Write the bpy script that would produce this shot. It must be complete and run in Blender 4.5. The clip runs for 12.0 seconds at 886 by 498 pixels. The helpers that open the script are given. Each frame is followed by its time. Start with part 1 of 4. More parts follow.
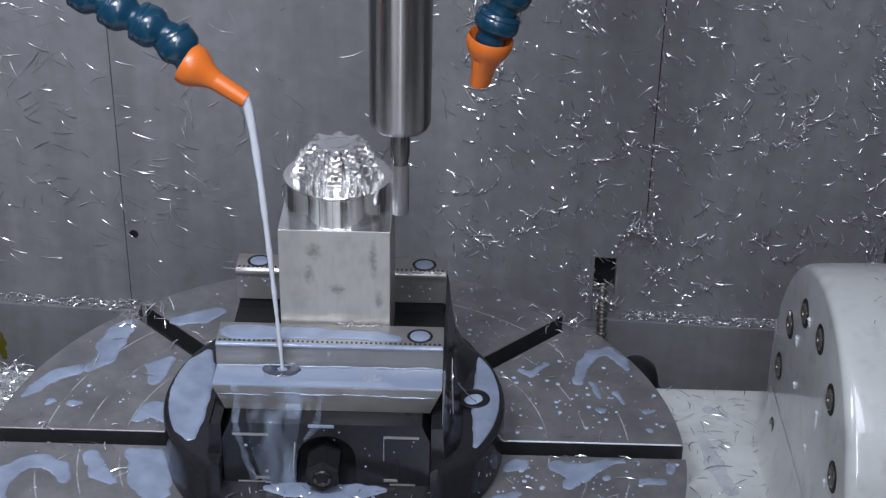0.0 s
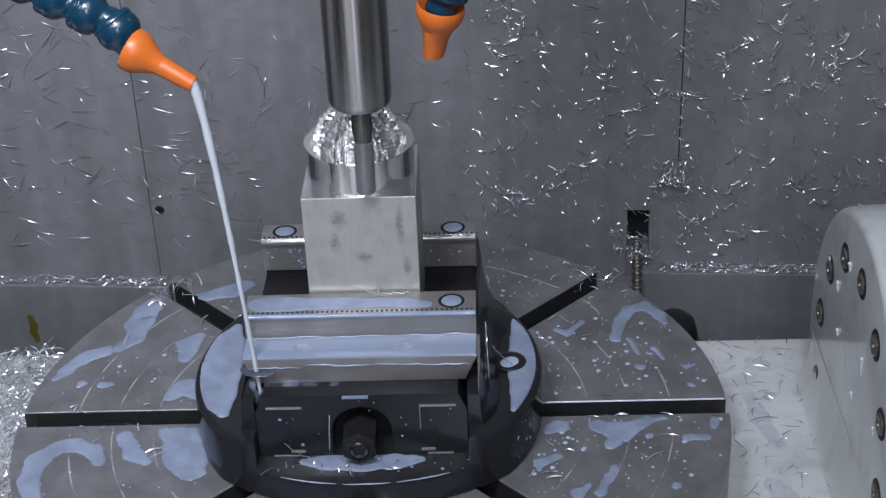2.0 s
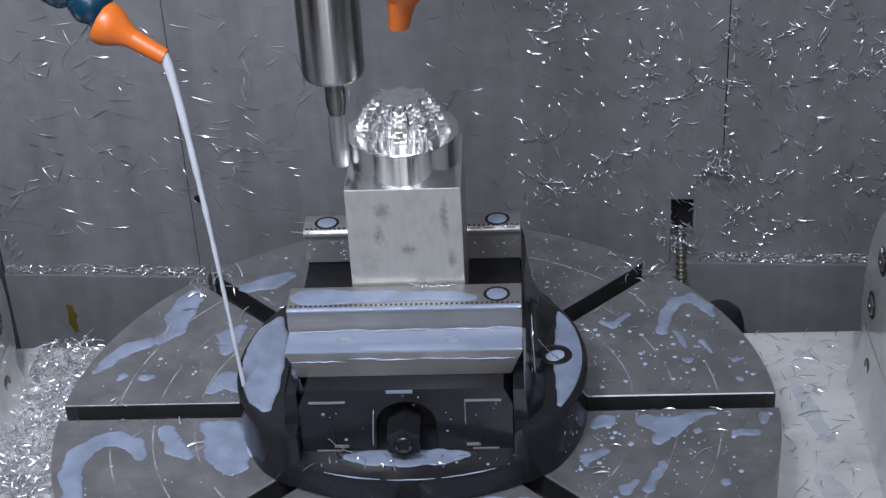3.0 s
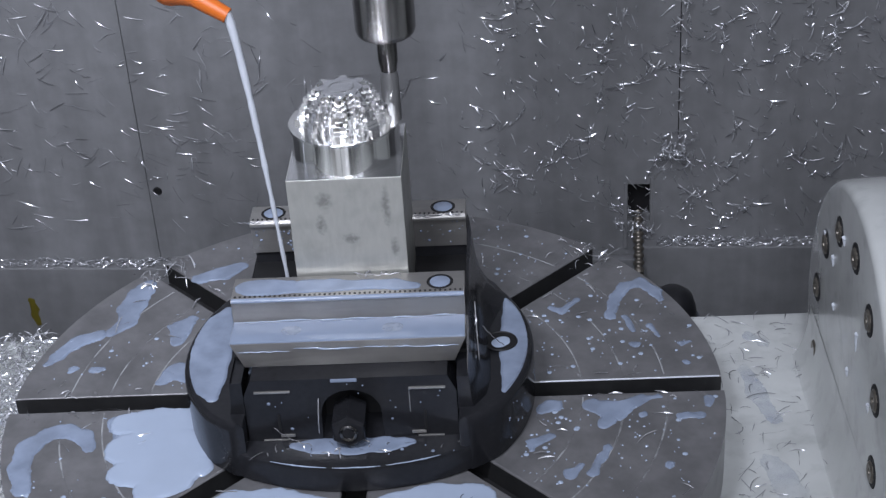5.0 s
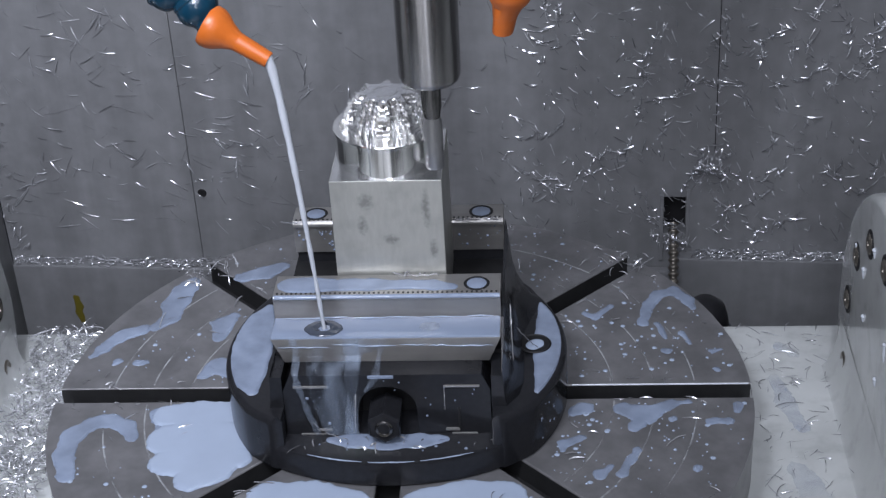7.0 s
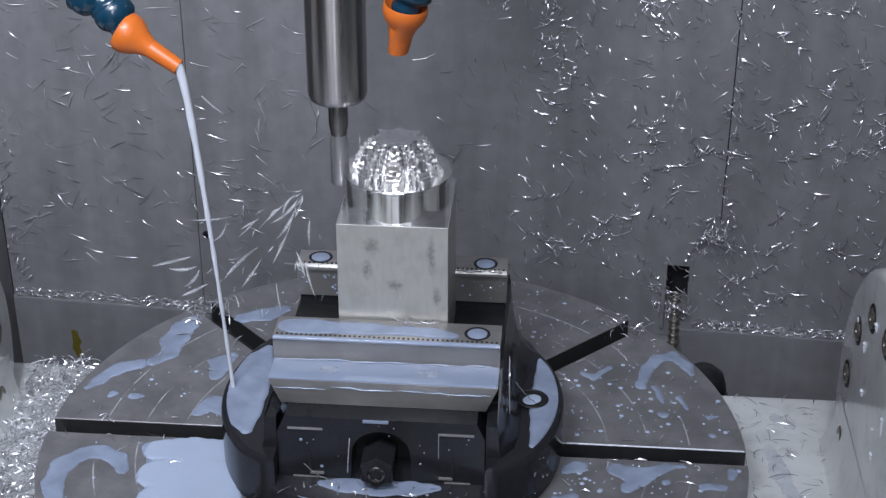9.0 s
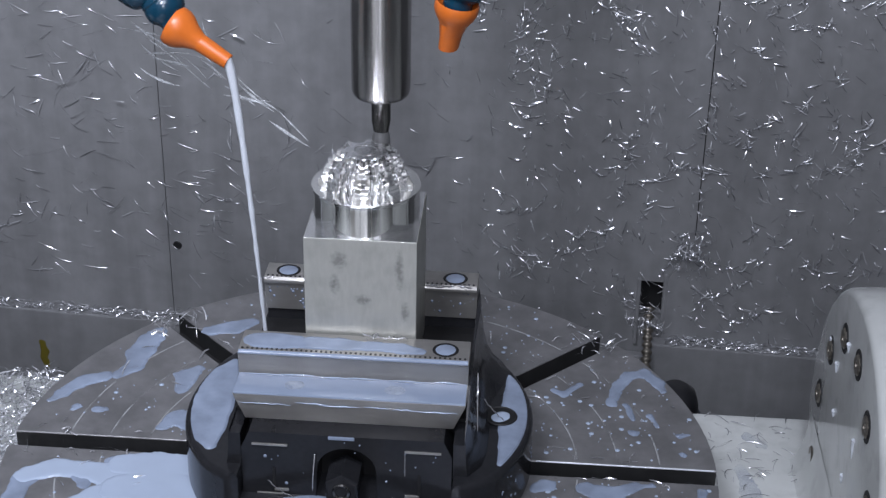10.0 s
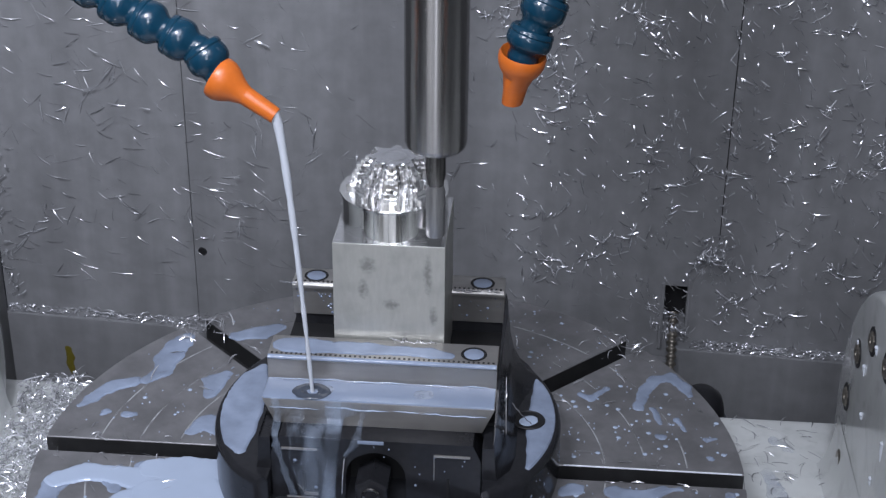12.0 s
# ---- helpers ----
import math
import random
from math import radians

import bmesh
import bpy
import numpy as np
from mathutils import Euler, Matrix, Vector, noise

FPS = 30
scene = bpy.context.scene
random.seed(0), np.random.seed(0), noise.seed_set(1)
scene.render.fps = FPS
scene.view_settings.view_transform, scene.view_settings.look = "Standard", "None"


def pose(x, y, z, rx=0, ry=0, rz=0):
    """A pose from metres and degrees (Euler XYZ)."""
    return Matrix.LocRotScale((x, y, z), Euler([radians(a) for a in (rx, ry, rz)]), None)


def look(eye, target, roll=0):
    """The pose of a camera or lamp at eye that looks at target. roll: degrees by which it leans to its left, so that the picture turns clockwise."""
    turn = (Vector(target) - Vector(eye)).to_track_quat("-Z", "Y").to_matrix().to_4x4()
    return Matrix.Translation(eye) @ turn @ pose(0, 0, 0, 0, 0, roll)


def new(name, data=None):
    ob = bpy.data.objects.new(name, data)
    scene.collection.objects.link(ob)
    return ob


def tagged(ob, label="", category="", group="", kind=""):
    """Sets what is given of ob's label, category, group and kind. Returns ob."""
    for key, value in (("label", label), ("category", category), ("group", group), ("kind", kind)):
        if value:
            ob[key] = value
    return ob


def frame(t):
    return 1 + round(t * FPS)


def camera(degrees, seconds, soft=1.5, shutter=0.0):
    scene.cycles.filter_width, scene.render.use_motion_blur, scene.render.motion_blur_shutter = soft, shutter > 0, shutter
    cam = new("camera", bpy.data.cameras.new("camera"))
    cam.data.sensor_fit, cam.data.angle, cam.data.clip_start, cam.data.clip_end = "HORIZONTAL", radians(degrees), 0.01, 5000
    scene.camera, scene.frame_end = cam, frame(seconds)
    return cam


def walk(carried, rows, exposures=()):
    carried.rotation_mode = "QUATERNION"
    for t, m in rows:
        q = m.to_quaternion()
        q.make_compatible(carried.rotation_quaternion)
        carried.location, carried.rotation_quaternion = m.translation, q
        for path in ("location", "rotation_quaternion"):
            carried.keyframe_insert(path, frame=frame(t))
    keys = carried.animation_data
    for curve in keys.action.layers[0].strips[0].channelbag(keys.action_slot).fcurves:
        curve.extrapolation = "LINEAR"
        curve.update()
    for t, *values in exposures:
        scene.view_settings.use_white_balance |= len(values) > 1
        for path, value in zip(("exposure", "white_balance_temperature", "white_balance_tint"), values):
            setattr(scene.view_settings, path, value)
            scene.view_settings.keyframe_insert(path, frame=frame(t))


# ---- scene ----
cam = camera(31.46, 12.0, soft=1.35)
PATH = [
    (0, look((0.0537, -0.5861, 0.4326), (0.0476, -0.0193, 0.1144), 1.15)),
    (0.5, look((0.0609, -0.5887, 0.4320), (0.0669, -0.0223, 0.1131), 0.44)),
    (1, look((0.0578, -0.5826, 0.4294), (0.0407, -0.0207, 0.1030), -1.05)),
    (1.5, look((0.0575, -0.5735, 0.4267), (0.0351, -0.0172, 0.0912), -1.32)),
    (2, look((0.0561, -0.5724, 0.4261), (0.0358, -0.0142, 0.0936), -2.44)),
    (2.5, look((0.0508, -0.5664, 0.4235), (0.0181, -0.0095, 0.0899), -3.37)),
    (4.3, look((0.0606, -0.5593, 0.4247), (0.0275, -0.0097, 0.0792), -2.94)),
    (4.5, look((0.0647, -0.5594, 0.4244), (0.0337, -0.0091, 0.0797), -3.03)),
    (5, look((0.0703, -0.5642, 0.4249), (0.0405, -0.0123, 0.0828), -3.82)),
    (5.5, look((0.0715, -0.5672, 0.4253), (0.0408, -0.0136, 0.0861), -4.25)),
    (6, look((0.0713, -0.5691, 0.4265), (0.0348, -0.0150, 0.0887), -4.19)),
    (6.5, look((0.0708, -0.5772, 0.4281), (0.0290, -0.0228, 0.0915), -3.58)),
    (8.3, look((0.0719, -0.5931, 0.4295), (0.0180, -0.0285, 0.1121), -2.46)),
    (8.5, look((0.0665, -0.5998, 0.4320), (0.0119, -0.0322, 0.1200), -1.90)),
    (9, look((0.0692, -0.5862, 0.4217), (0.0238, -0.0173, 0.1105), 0.14)),
    (9.5, look((0.0731, -0.5730, 0.4185), (0.0346, -0.0053, 0.1042), 1.47)),
    (10, look((0.0733, -0.5773, 0.4195), (0.0359, -0.0059, 0.1120), 1.11)),
    (10.5, look((0.0713, -0.5797, 0.4198), (0.0325, -0.0076, 0.1137), 0.51)),
    (11, look((0.0705, -0.5791, 0.4190), (0.0291, -0.0070, 0.1132), 0.16)),
    (11.5, look((0.0702, -0.5788, 0.4190), (0.0279, -0.0075, 0.1120), 0.47)),
    (12, look((0.0686, -0.5805, 0.4202), (0.0243, -0.0084, 0.1149), 0.60)),
]
walk(cam, PATH)

# ---- light: the machine's own lamps, in a closed cabinet ----
world = bpy.data.worlds.new("cabinet_dusk")
scene.world = world
world.use_nodes = True
world.node_tree.nodes["Background"].inputs[0].default_value = (0.6, 0.7, 0.9, 1)
world.node_tree.nodes["Background"].inputs[1].default_value = 0.02
scene.view_settings.exposure = 0.09


def lamp(name, m, sx, sy, power, beam, colour=(0.91, 0.955, 1.115)):
    data = bpy.data.lights.new(name, "AREA")
    data.shape, data.size, data.size_y, data.energy, data.color = "RECTANGLE", sx, sy, power, colour
    data.spread = radians(beam)
    ob = new(name, data)
    ob.matrix_world = m
    return ob


LAMPS = [
    ((0.06, -1.08, 0.74), (0.0, 0.10, 0.02), 0.07, 0.60, 3.9, 180),
    ((-0.16, -0.42, 0.76), (-0.42, 0.30, 0.32), 0.20, 0.20, 4.4, 122),
    ((0.16, -0.64, 1.05), (0.08, -0.26, 0.0), 0.20, 0.60, 3.1, 180),
]
for eye, target, sx, sy, power, beam in LAMPS:
    lamp("work_light", look(eye, target), sx, sy, power, beam)


# ---- materials ----
def material(name, colour, rough=0.5, metal=0.0, grain=0.0, scale=200.0, bump=0.0, stain=0.0, stain_scale=20.0,
             dark=0.6, stretch=(1, 1, 1), rough_vary=0.0, aniso=0.0, specular=0.5, coat=0.0, piece=0.0, edge=(0.42, 0.72)):
    """Principled surface with fine grain, blotchy stains, relief and uneven gloss in object space."""
    m = bpy.data.materials.new(name)
    m.use_nodes = True
    n, l = m.node_tree.nodes, m.node_tree.links
    b = n["Principled BSDF"]
    b.inputs["Base Color"].default_value = (*colour, 1)
    b.inputs["Roughness"].default_value = rough
    b.inputs["Metallic"].default_value = metal
    b.inputs["Specular IOR Level"].default_value = specular
    b.inputs["Coat Weight"].default_value = coat
    b.inputs["Coat Roughness"].default_value = 0.06
    if aniso:
        b.inputs["Anisotropic"].default_value = aniso
        b.inputs["Anisotropic Rotation"].default_value = 0.25
        tan = n.new("ShaderNodeTangent")
        tan.direction_type, tan.axis = "RADIAL", "Z"
        l.new(tan.outputs[0], b.inputs["Tangent"])
    co = n.new("ShaderNodeTexCoord")
    mp = n.new("ShaderNodeMapping")
    mp.inputs["Scale"].default_value = stretch
    l.new(co.outputs["Object"], mp.inputs[0])

    def noise_tex(s, detail, vec):
        t = n.new("ShaderNodeTexNoise")
        t.inputs["Scale"].default_value, t.inputs["Detail"].default_value = s, detail
        l.new(vec, t.inputs["Vector"])
        return t

    fine = noise_tex(scale, 4, mp.outputs[0])
    wide = noise_tex(stain_scale, 5, co.outputs["Object"])
    base = None
    if grain or stain or piece:
        mix = n.new("ShaderNodeMix")
        mix.data_type = "RGBA"
        mix.inputs[6].default_value = (*[c * (1 - grain) for c in colour], 1)
        mix.inputs[7].default_value = (*[min(1, c * (1 + grain)) for c in colour], 1)
        l.new(fine.outputs[0], mix.inputs[0])
        base = mix.outputs[2]
    if stain:
        ramp = n.new("ShaderNodeMapRange")
        ramp.inputs[1].default_value, ramp.inputs[2].default_value = edge
        ramp.inputs[3].default_value, ramp.inputs[4].default_value = 0.0, stain
        l.new(wide.outputs[0], ramp.inputs[0])
        mix2 = n.new("ShaderNodeMix")
        mix2.data_type = "RGBA"
        mix2.inputs[7].default_value = (*[c * dark for c in colour], 1)
        l.new(ramp.outputs[0], mix2.inputs[0])
        l.new(base, mix2.inputs[6])
        base = mix2.outputs[2]
    if piece:
        geo = n.new("ShaderNodeNewGeometry")
        hsv = n.new("ShaderNodeHueSaturation")
        rng = n.new("ShaderNodeMapRange")
        rng.inputs[3].default_value, rng.inputs[4].default_value = 1 - piece, 1 + piece * 0.4
        l.new(geo.outputs["Random Per Island"], rng.inputs[0])
        l.new(rng.outputs[0], hsv.inputs["Value"])
        l.new(base, hsv.inputs["Color"])
        base = hsv.outputs[0]
    if base:
        l.new(base, b.inputs["Base Color"])
    if rough_vary:
        rr = n.new("ShaderNodeMapRange")
        rr.inputs[3].default_value, rr.inputs[4].default_value = max(0.02, rough - rough_vary), min(1, rough + rough_vary)
        l.new(wide.outputs[0], rr.inputs[0])
        l.new(rr.outputs[0], b.inputs["Roughness"])
    if bump:
        bp = n.new("ShaderNodeBump")
        bp.inputs["Strength"].default_value = bump
        bp.inputs["Distance"].default_value = 0.0006
        l.new(fine.outputs[0], bp.inputs["Height"])
        l.new(bp.outputs[0], b.inputs["Normal"])
    return m


SHEET = material("brushed_sheet_steel", (0.212, 0.214, 0.219), 0.60, 0.12, 0.12, 120, 0.12, 0.45, 9, 0.78, (1, 1, 0.06), 0.08, 0, 0.3)
CASTING = material("white_painted_casting", (0.56, 0.575, 0.56), 0.22, 0, 0.03, 300, 0.03, 0.5, 24, 0.80, (1, 1, 1), 0.08, coat=0.6)
TABLE = material("ground_table_steel", (0.235, 0.232, 0.236), 0.36, 0.5, 0.14, 260, 0.10, 0.5, 22, 0.75, (1, 1, 1), 0.12)
SLOT = material("dark_slot_steel", (0.045, 0.045, 0.046), 0.4, 0.5, 0.3, 150, 0.2, 0.4, 60, 0.5)
BLACK = material("black_oxide_steel", (0.018, 0.0185, 0.021), 0.17, 0.0, 0.3, 400, 0.04, 0.4, 45, 0.5, (1, 1, 1), 0.08, 0, 0.26)
JAW = material("ground_jaw_steel", (0.39, 0.378, 0.36), 0.36, 0.72, 0.14, 300, 0.10, 0.5, 60, 0.7, (0.08, 1, 1), 0.1)
SCORE = material("milky_scribed_line", (0.42, 0.43, 0.44), 0.35, 0.2, 0.2, 300, 0.1, 0.5, 90, 0.6)
BILLET = material("sawn_aluminium_billet", (0.48, 0.48, 0.445), 0.42, 0.55, 0.14, 420, 0.18, 0.45, 90, 0.72, (1, 1, 0.3), 0.12, edge=(0.50, 0.72))
MIRROR = material("milled_bright_aluminium", (0.94, 0.95, 0.96), 0.23, 1.0, 0.10, 260, 0.25, 0.4, 70, 0.75)
DOME = material("fine_milled_aluminium", (0.97, 0.97, 0.975), 0.16, 0.97, 0.05, 900, 0.0, 0, 20, 0.7, (1, 1, 1), 0, 0.5)
HOLDER = material("turned_holder_steel", (0.42, 0.41, 0.40), 0.27, 1.0, 0.08, 500, 0.0, 0, 20, 0.7, (0.1, 0.1, 3), 0, 0.97)
CARBIDE = material("carbide_cutter", (0.20, 0.195, 0.19), 0.25, 1.0, 0.15, 600, 0.05)
FLUTES = material("spinning_carbide_flutes", (0.36, 0.36, 0.36), 0.35, 0.8, 0.3, 900, 0.1, 0, 20, 0.7, (1, 1, 0.1))
SPINDLE = material("dark_spindle_steel", (0.16, 0.16, 0.165), 0.4, 0.6, 0.15, 200, 0.05, 0.4, 30, 0.7)
BLUE = material("blue_hose_plastic", (0.005, 0.034, 0.062), 0.20, 0, 0.15, 300, 0.05, 0.3, 60, 0.6)
ORANGE = material("orange_nozzle_plastic", (0.58, 0.135, 0.018), 0.36, 0, 0.08, 400, 0.05, 0.3, 80, 0.75)
COOLANT = material("milky_coolant", (0.36, 0.425, 0.535), 0.07, 0, 0.04, 80, 0.03, 0.3, 50, 0.85)
JET = material("white_coolant_jet", (0.60, 0.63, 0.68), 0.12, 0, 0.05, 90, 0.05, 0.25, 60, 0.85)
FILM = material("thin_coolant_film", (0.28, 0.335, 0.44), 0.14, 0, 0.08, 120, 0.03, 0.5, 70, 0.75)


def patchy(m, socket, scale, lo, hi, stretch=(1, 1, 1), edge=(0.35, 0.65)):
    """Drive one value of a surface by soft cloudy noise."""
    n, l = m.node_tree.nodes, m.node_tree.links
    co, mp, tex, rng = (n.new("ShaderNode" + k) for k in ("TexCoord", "Mapping", "TexNoise", "MapRange"))
    mp.inputs["Scale"].default_value = stretch
    tex.inputs["Scale"].default_value, tex.inputs["Detail"].default_value = scale, 4
    for i, v in zip((1, 2, 3, 4), (*edge, lo, hi)):
        rng.inputs[i].default_value = v
    l.new(co.outputs["Object"], mp.inputs[0])
    l.new(mp.outputs[0], tex.inputs["Vector"])
    l.new(tex.outputs[0], rng.inputs[0])
    if socket:
        l.new(rng.outputs[0], n["Principled BSDF"].inputs[socket])
        return
    old = n["Principled BSDF"].inputs["Base Color"].links[0].from_socket
    hsv = n.new("ShaderNodeHueSaturation")
    l.new(rng.outputs[0], hsv.inputs["Value"])
    l.new(old, hsv.inputs["Color"])
    l.new(hsv.outputs[0], n["Principled BSDF"].inputs["Base Color"])


def smudges(m, spots, scale, dark):
    """Dark handling marks round a few places, broken up by noise."""
    n, l = m.node_tree.nodes, m.node_tree.links
    co, tex = n.new("ShaderNodeTexCoord"), n.new("ShaderNodeTexNoise")
    tex.inputs["Scale"].default_value, tex.inputs["Detail"].default_value = scale, 5
    l.new(co.outputs["Object"], tex.inputs["Vector"])
    total = None
    for place, size in spots:
        mp, grad = n.new("ShaderNodeMapping"), n.new("ShaderNodeTexGradient")
        mp.vector_type, grad.gradient_type = "TEXTURE", "SPHERICAL"
        mp.inputs["Location"].default_value, mp.inputs["Scale"].default_value = place, size
        l.new(co.outputs["Object"], mp.inputs[0])
        l.new(mp.outputs[0], grad.inputs[0])
        if total is None:
            total = grad.outputs[1]
        else:
            add = n.new("ShaderNodeMath")
            add.operation = "MAXIMUM"
            l.new(total, add.inputs[0])
            l.new(grad.outputs[1], add.inputs[1])
            total = add.outputs[0]
    sums = n.new("ShaderNodeMath")
    sums.operation, sums.inputs[2].default_value = "MULTIPLY_ADD", 0.0
    l.new(total, sums.inputs[0])
    l.new(tex.outputs[0], sums.inputs[1])
    rng, hsv = n.new("ShaderNodeMapRange"), n.new("ShaderNodeHueSaturation")
    for i, v in zip((1, 2, 3, 4), (0.14, 0.44, 1.0, dark)):
        rng.inputs[i].default_value = v
    l.new(sums.outputs[0], rng.inputs[0])
    b = n["Principled BSDF"].inputs["Base Color"]
    l.new(b.links[0].from_socket, hsv.inputs["Color"])
    l.new(rng.outputs[0], hsv.inputs["Value"])
    l.new(hsv.outputs[0], b)


smudges(BILLET, (((-0.0090, -0.0238, 0.1035), (0.0060, 0.02, 0.0065)), ((-0.0110, -0.0238, 0.0920), (0.0035, 0.02, 0.0075)), ((0.0165, -0.0238, 0.1000), (0.0030, 0.02, 0.0150)),
                 ((0.0010, -0.0238, 0.0850), (0.0060, 0.02, 0.0040)), ((0.0190, -0.0238, 0.0800), (0.0030, 0.02, 0.0080))), 620, 0.60)
THIN = material("thin_bluish_pool", (0.48, 0.53, 0.62), 0.10, 0, 0.06, 80, 0.03, 0.4, 60, 0.85)
patchy(THIN, "Alpha", 60, 0.10, 0.42)
LEDGE = material("even_milky_film", (0.245, 0.295, 0.39), 0.16, 0, 0.06, 60, 0.02, 0.5, 45, 0.82)
LEDGE.node_tree.nodes["Principled BSDF"].inputs["Alpha"].default_value = 0.88
MILK = material("white_flooded_hole", (0.40, 0.45, 0.53), 0.12, 0, 0.06, 80, 0.02, 0.4, 60, 0.8)
patchy(MILK, "Alpha", 160, 0.25, 0.75)
RIPPLE = material("stirred_coolant_film", (0.055, 0.065, 0.085), 0.08, 0, 0.2, 200, 0.05, 0.6, 160, 0.6)
patchy(FILM, "Alpha", 75, 0.68, 0.94)
patchy(SCORE, "Alpha", 38, 0.05, 0.95, (1, 1, 1), (0.44, 0.56))
patchy(SHEET, None, 26, 0.94, 1.05, (1, 1, 0.22))
patchy(SHEET, None, 34, 0.86, 1.04, (1, 1, 0.07), (0.30, 0.52))
patchy(SHEET, None, 70, 0.90, 1.06)
patchy(CASTING, None, 22, 0.86, 1.03, (1, 1, 0.35))
patchy(CASTING, None, 90, 0.88, 1.03, (1, 1, 1), (0.30, 0.48))
patchy(TABLE, None, 55, 0.82, 1.12)
CROWN = material("satin_milled_aluminium", (0.82, 0.83, 0.85), 0.25, 0.95, 0.06, 500)
NECK = material("turned_bright_aluminium", (0.94, 0.94, 0.92), 0.12, 1.0, 0.06, 700, 0.0, 0, 20, 0.7, (6, 6, 0.02), 0, 0.82)
CHIP = material("bright_aluminium_chip", (0.84, 0.85, 0.88), 0.27, 0.72, 0.1, 900, 0.1, 0, 20, 0.7, (1, 1, 1), 0, 0, 0.5, 0, 0.55)
BRASS = material("dull_bolt_steel", (0.22, 0.20, 0.17), 0.4, 0.8, 0.25, 500, 0.1, 0.4, 200, 0.5)
YELLOW = material("yellow_paint_mark", (0.11, 0.090, 0.010), 0.5, 0, 0.2, 300, 0.1, 0.4, 90, 0.6)
DARK = material("dark_cavity", (0.012, 0.012, 0.013), 0.6, 0.2, 0.3, 200)
PANEL = material("cabinet_panel_paint", (0.60, 0.58, 0.53), 0.5, 0.1, 0.05, 60, 0.05, 0.3, 5, 0.8)
REFLECTOR = material("white_reflector", (0.80, 0.80, 0.79), 0.4, 0, 0.03, 120, 0.03, 0.3, 8, 0.85)
DARK_BAND = material("dark_reflected_panel", (0.010, 0.011, 0.012), 0.25, 0, 0.2, 60)
COLLAR = material("grey_blue_plastic", (0.09, 0.10, 0.125), 0.3, 0, 0.2, 200, 0.05, 0.5, 60, 0.6)
RUBBER = material("black_rubber_cap", (0.012, 0.012, 0.014), 0.3, 0, 0.2, 300)


# ---- mesh helpers ----
def mesh_of(name, bm, mat, smooth=None):
    """A mesh from a bmesh; smooth: the angle in degrees under which edges are shaded soft."""
    bmesh.ops.recalc_face_normals(bm, faces=bm.faces)
    me = bpy.data.meshes.new(name)
    if smooth is not None:
        for f in bm.faces:
            f.smooth = True
        for e in bm.edges:
            e.smooth = len(e.link_faces) == 2 and e.calc_face_angle(3.2) < radians(smooth)
    bm.to_mesh(me)
    bm.free()
    me.materials.append(mat)
    return me


def part(name, bm, mat, parent, label="", m=None, smooth=None):
    ob = new(name, mesh_of(name, bm, mat, smooth))
    ob.parent = parent
    if m is not None:
        ob.matrix_local = m
    return tagged(ob, label)


def share(name, me, parent, m):
    ob = new(name, me)
    ob.parent = parent
    ob.matrix_local = m
    return ob


def thing(name, label, category, group="", kind="", m=None):
    ob = new(name)
    if m is not None:
        ob.matrix_world = m
    return tagged(ob, label, category, group, kind)


def solo(name, bm, mat, label, category, group="", kind="", m=None, smooth=None):
    ob = new(name, mesh_of(name, bm, mat, smooth))
    if m is not None:
        ob.matrix_world = m
    return tagged(ob, label, category, group, kind)


def box(bm, x0, x1, y0, y1, z0, z1, bevel=0.0, segments=2):
    made = bmesh.ops.create_cube(bm, size=1)["verts"]
    for v in made:
        v.co = Vector(((x0 + x1) / 2 + v.co.x * (x1 - x0), (y0 + y1) / 2 + v.co.y * (y1 - y0), (z0 + z1) / 2 + v.co.z * (z1 - z0)))
    if bevel:
        edges = {e for v in made for e in v.link_edges}
        bmesh.ops.bevel(bm, geom=list(edges), offset=bevel, segments=segments, affect="EDGES", profile=0.6)
    return bm


def lathe(bm, profile, n=48, m=None, a0=0.0, a1=360.0):
    """Turn (radius, height) pairs round z; closes at radius 0."""
    m = m or Matrix()
    full = a1 - a0 >= 360
    steps = n if full else n + 1
    rings = []
    for r, z in profile:
        if r < 1e-7:
            rings.append([bm.verts.new(m @ Vector((0, 0, z)))] * steps)
        else:
            rings.append([bm.verts.new(m @ Vector((r * math.cos(radians(a0 + (a1 - a0) * i / n)), r * math.sin(radians(a0 + (a1 - a0) * i / n)), z))) for i in range(steps)])
    for a, b in zip(rings, rings[1:]):
        for i in range(n):
            j = (i + 1) % steps
            face = []
            for v in (a[i], a[j], b[j], b[i]):
                if v not in face:
                    face.append(v)
            if len(face) > 2:
                bm.faces.new(face)
    return bm


def prism(bm, outline, z0, z1, m=None, bevel=0.0):
    """A straight prism over a closed outline in x, y."""
    m = m or Matrix()
    low = [bm.verts.new(m @ Vector((x, y, z0))) for x, y in outline]
    top = [bm.verts.new(m @ Vector((x, y, z1))) for x, y in outline]
    bm.faces.new(low[::-1])
    cap = bm.faces.new(top)
    for i in range(len(low)):
        j = (i + 1) % len(low)
        bm.faces.new((low[i], low[j], top[j], top[i]))
    if bevel:
        bmesh.ops.bevel(bm, geom=list(cap.edges), offset=bevel, segments=2, affect="EDGES", profile=0.5)
    return bm


def bar(bm, profile, x0, x1, bevel=0.0):
    """A straight bar along x over a closed outline in y, z."""
    turn = Matrix(((0, 0, 1, 0), (1, 0, 0, 0), (0, 1, 0, 0), (0, 0, 0, 1)))
    before = set(bm.edges)
    prism(bm, profile, x0, x1, turn)
    if bevel:
        edges = [e for e in bm.edges if e not in before]
        bmesh.ops.bevel(bm, geom=edges, offset=bevel, segments=2, affect="EDGES", profile=0.5)
    return bm


